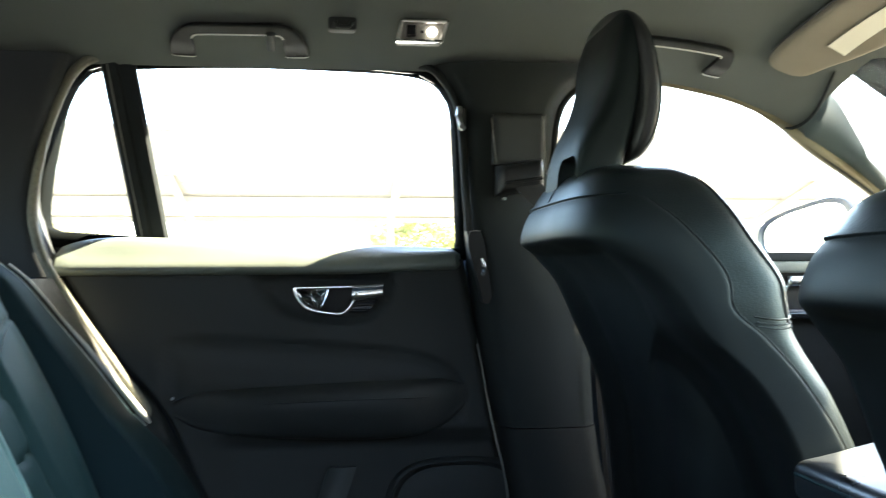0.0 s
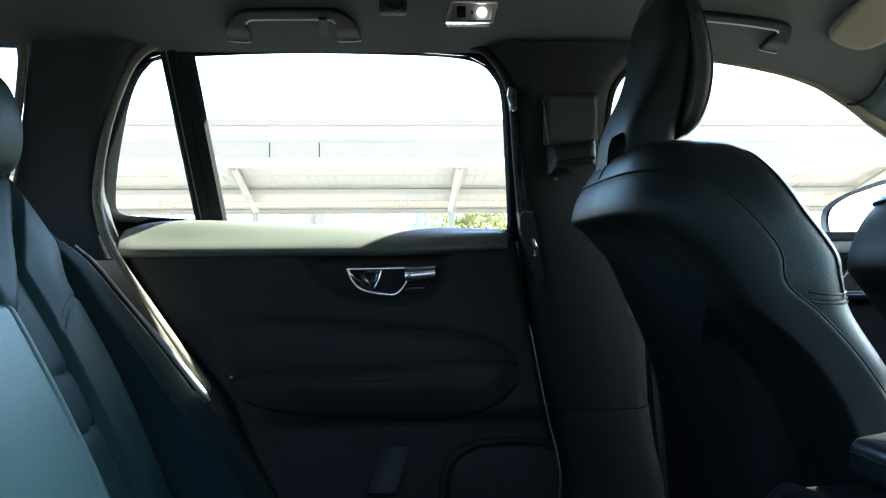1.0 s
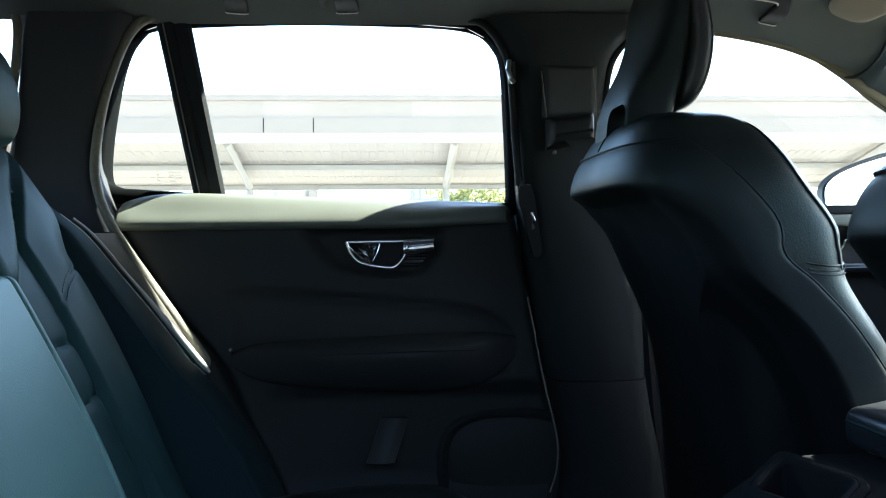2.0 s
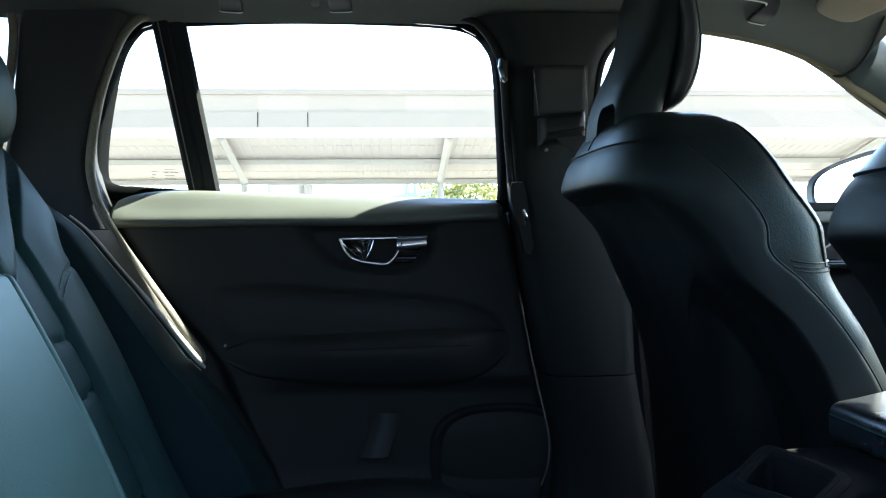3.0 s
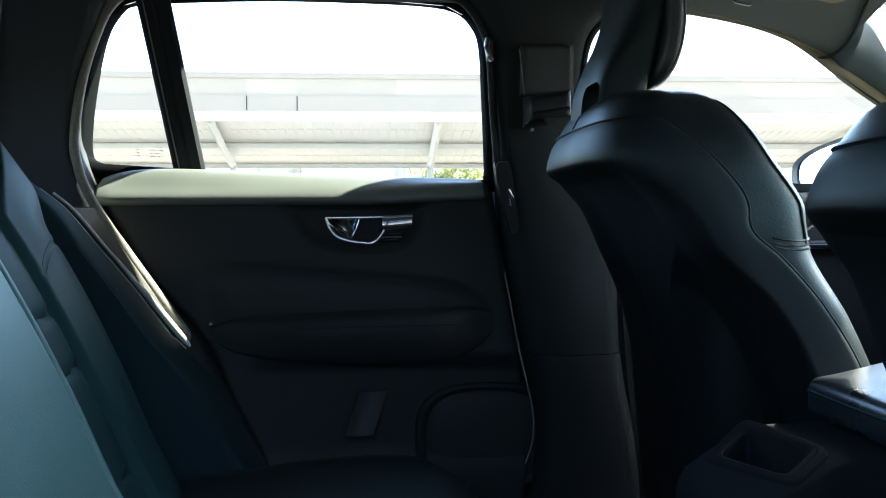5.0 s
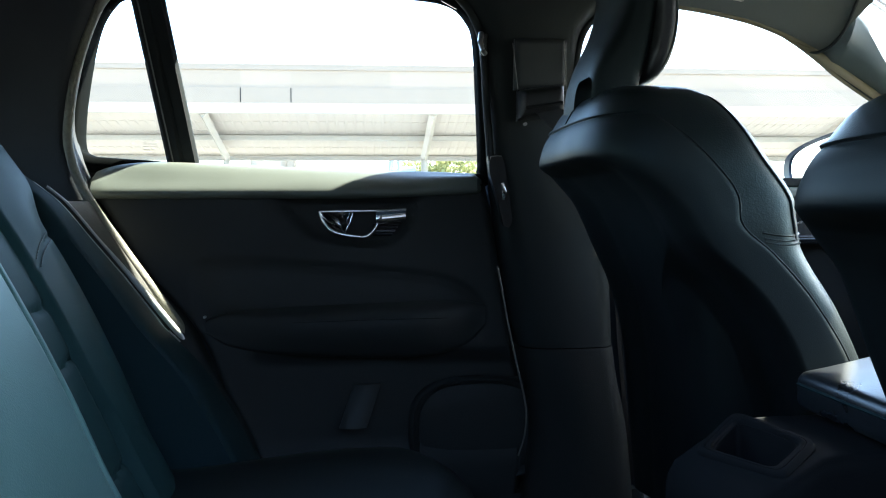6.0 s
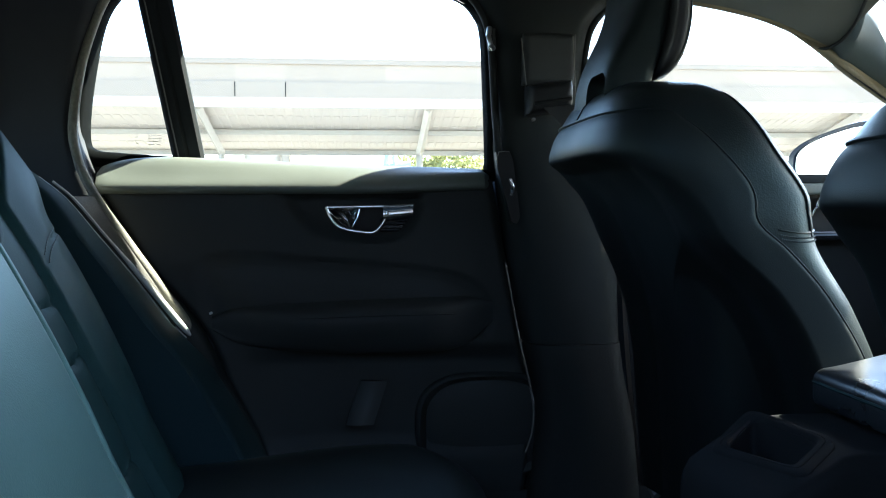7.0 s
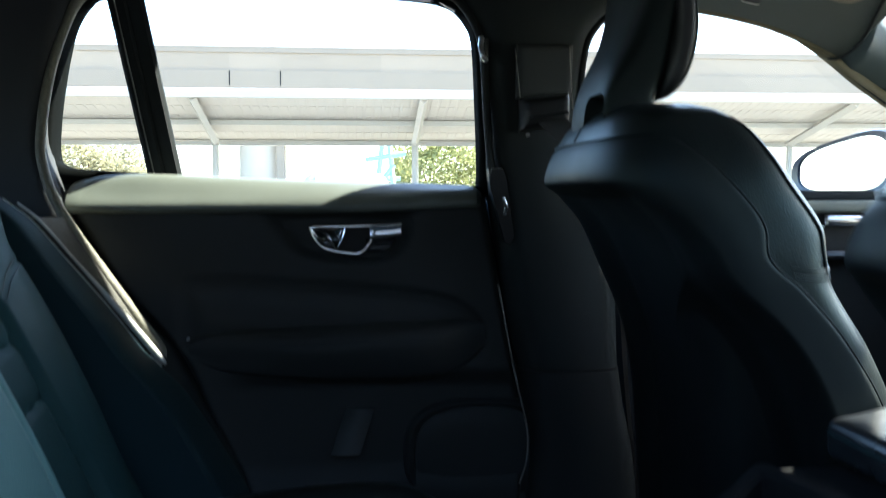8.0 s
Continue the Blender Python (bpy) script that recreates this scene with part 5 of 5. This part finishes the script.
# unseen wall, added to keep low sky light out of the open near side
tagged(part("wall_behind", slab(lambda u, v: Vector((-4 + 8 * u, -1.55, GZ + 1.6 * v)), 16, 8, (0, -0.2, 0)), BLOCKER), "unseen low dark grey wall added to block low sky light", "wall", kind="structure")

# open shelter with a sloping sheet roof on leaning arms
shelter = empty("shelter", "long open parking shelter with a sloping corrugated roof", "shelter")
X0, STEP = -3.73, 5.29
NY0, NY1, NZ0, NZ1 = 20.0, 24.2, 3.36, 2.50



# overlapping courses of ribbed sheet: flat pans between narrow ribs that open at each lap
for k, (a, b) in enumerate(((0.0, 0.10), (0.10, 0.26), (0.26, 0.44), (0.44, 0.60), (0.60, 0.79), (0.79, 1.0))):
    def sheet(u, v, a=a, b=b, k=k):
        i = int(round(u * 1064))
        x = -24.0 + 60.0 * ((i // 4) + (0.0, 0.06, 0.30, 0.36)[i % 4]) / 266
        f = a + (b + 0.03 - a) * v
        rib = (0.004 + 0.022 * ease(0.34, 0.0, v)) if i % 4 in (1, 2) else 0.0
        return Vector((x, NY0 + (NY1 - NY0) * f, NZ0 + (NZ1 - NZ0) * f + rib - 0.014 * (1 - v)))
    part("roof_sheet", slab(sheet, 1064, 5, (0, 0, 0.012)), ROOFING, shelter, "pale corrugated roof sheet", smooth=False)
part("front_beam", box(-24, 36, NY0 - 0.08, NY0 + 0.08, NZ0 - 0.16, NZ0 + 0.06, 0.01), WHITE_STEEL, shelter, "white front beam")
for f in (0.52, 0.985):
    y, z = NY0 + (NY1 - NY0) * f, NZ0 + (NZ1 - NZ0) * f
    part("purlin", box(-24, 36, y - 0.05, y + 0.05, z - 0.15, z - 0.02, 0.01), WHITE_STEEL, shelter)
for k in range(-3, 7):
    x = X0 + STEP * k
    part("arm", tube([(x, NY0 + 0.1, NZ0 - 0.14), (x, 23.4, NZ0 - 0.95)], 0.10, 4, flat=1.2), WHITE_STEEL, shelter)
    part("post", tube([(x, 23.4, GZ), (x, 23.4, 2.5)], 0.09, 12), WHITE_STEEL, shelter)

# road bridge behind
bridge = empty("road_bridge", "pale concrete road bridge on round piers", "bridge")
part("deck", box(-90, 120, 45.2, 56, 5.3, 7.0, 0.05), CONCRETE_GREY, bridge, "grey concrete bridge deck")
panel = None
for k in range(-30, 40):
    x = -3.85 + 2.54 * k
    ob = part("panel", box(x, x + 2.54, 44.9, 45.2, 6.45, 7.30), CONCRETE, bridge) if panel is None else new("panel", panel.data)
    if panel is None:
        panel, base = ob, x
    else:
        ob.parent = bridge
        ob.location = (x - base, 0, 0.0)
first = None
for k in range(-30, 40):
    x = -3.85 + 2.54 * k
    if first is None:
        first, base = part("screen_panel", box(x, x + 2.54, 45.0, 45.1, 7.30, 8.22), SCREEN, bridge, "pale screen panel above the parapet"), x
    else:
        ob = new("screen_panel", first.data)
        ob.parent = bridge
        ob.location = (x - base, 0, 0.0)
part("rail", box(-90, 120, 44.95, 45.15, 8.2, 8.5, 0.0), CONCRETE, bridge, smooth=False)
for x in (-5.1, -30.0, 20.6, 46.0):
    pier = part("pier", tube([(x, 48, GZ), (x, 48, 5.3)], 1.25, 32), PIER, bridge, "round pale pier")
    part("drain_duct", box(x + 0.86, x + 1.26, 46.5, 46.8, GZ, 5.3, 0.03), CONCRETE_GREY, pier, "grey drain duct beside the pier")


# joints that show as dark gaps in the parapet
for x in (-3.85, -6.39):
    part("joint", box(x - 0.024, x + 0.024, 44.88, 44.92, 6.55, 7.28), DARK, bridge, "dark open joint", smooth=False)

# blue painted steel frame beyond the shelter
frame_thing = empty("steel_frame", "light blue painted steel frame beside a tree", "steel frame")
for p, q in (((0.45, 26, GZ), (0.75, 26, 2.6)), ((1.2, 26, GZ), (0.95, 26, 2.6)), ((0.25, 26, 2.05), (1.45, 26, 2.25)), ((0.6, 26, 2.6), (1.1, 26, 2.6)), ((0.55, 26, 1.2), (1.1, 26, 1.9)), ((0.5, 26.4, 1.5), (1.3, 26.4, 1.5))):
    part("bar", tube([p, q], 0.075, 8), BLUE_STEEL, frame_thing)

# parked car beyond, seen from its front
van = empty("parked_car", "silver parked car under the shelter", "car")
prof = [(0.0, 0.30), (0.0, 0.75), (0.25, 0.92), (1.05, 1.02), (1.75, 1.42), (2.4, 1.50), (3.4, 1.46), (4.2, 1.08), (4.5, 0.95), (4.5, 0.30)]
bm = bmesh.new()
rows = []
for s, k in ((-0.90, 0.0), (-0.82, 1.0), (0.82, 1.0), (0.90, 0.0)):
    rows.append([Vector((-0.25 + s * (1 - 0.18 * k * max(0, z - 1.0)), 17.2 + y, z - 0.10 * (1 - k) * (z > 0.9))) for y, z in prof])
part("body", loft(rows, bm), SILVER, van)
part("windscreen", slab(lambda u, v: Vector((-0.25 - 0.66 + 1.32 * u, 17.2 + 1.02 + 0.66 * v, 1.035 + 0.37 * v)), 4, 4, (0, -0.006, 0.01)), CAR_GLASS, van, "sky-reflecting windscreen")
for sx in (-0.8, 0.8):
    for wy in (0.85, 3.6):
        w = part("wheel", tube([(-0.25 + sx - 0.1, 17.2 + wy, 0.31), (-0.25 + sx + 0.1, 17.2 + wy, 0.31)], 0.33, 24), RUBBER, van)


def bush(name, x, y, w, h, seed, mat, label):
    rng = random.Random(seed)
    t = empty(name, label, "tree")
    bm = bmesh.new()
    for k in range(5):
        a = rng.uniform(-1, 1)
        tube(curve([(x + a * 0.2, y, GZ), (x + a * w * 0.2, y + rng.uniform(-.2, .2), h * 0.4), (x + a * w * 0.4, y + rng.uniform(-.4, .4), h * 0.85)], 8), [0.06 - 0.006 * i for i in range(8)], 6, bm)
    part("trunk", bm, BARK, t)
    bm = bmesh.new()
    for k in range(5200):
        a, b = rng.uniform(0, 6.28), rng.uniform(-1, 1)
        r = rng.uniform(0.5, 1.0) ** 0.5 * (1 + 0.25 * math.sin(3 * a + seed) * math.cos(4 * b))
        c = Vector((x + w / 2 * r * math.cos(a) * math.sqrt(max(0, 1 - b * b)), y + w / 2.5 * r * math.sin(a), h * 0.55 + h * 0.45 * r * b))
        d1 = Vector((rng.gauss(0, 1), rng.gauss(0, 1), rng.gauss(0, 1))).normalized() * 0.10
        d2 = d1.orthogonal().normalized() * 0.05
        bm.faces.new([bm.verts.new(c - d1), bm.verts.new(c + d2), bm.verts.new(c + d1), bm.verts.new(c - d2)])
    part("crown", bm, mat, t, smooth=False)


bush("tree", 2.7, 29, 3.6, 3.0, 1, LEAF, "green leafy small tree beyond the shelter")
bush("tree", 5.4, 29.5, 3.0, 2.8, 2, LEAF, "green leafy small tree beyond the shelter")
bush("shrub", -9.5, 31, 4.6, 2.9, 3, LEAF_DRY, "olive leafy shrub beyond the shelter")
bush("shrub", -13.0, 31, 4.0, 2.8, 4, LEAF_DRY, "olive leafy shrub beyond the shelter")

# every thing's origin at its base
bpy.context.view_layer.update()
for thing in [o for o in scene.objects if o.type == "EMPTY" and o.parent is None]:
    pts = [o.matrix_world @ Vector(c) for o in thing.children_recursive if o.type == "MESH" for c in o.bound_box]
    lo = Vector([min(p[i] for p in pts) for i in range(3)])
    hi = Vector([max(p[i] for p in pts) for i in range(3)])
    old = thing.matrix_basis.copy()
    thing.location = ((lo.x + hi.x) / 2, (lo.y + hi.y) / 2, lo.z)
    shift = thing.matrix_basis.inverted() @ old
    for child in thing.children:
        child.matrix_parent_inverse = shift @ child.matrix_parent_inverse
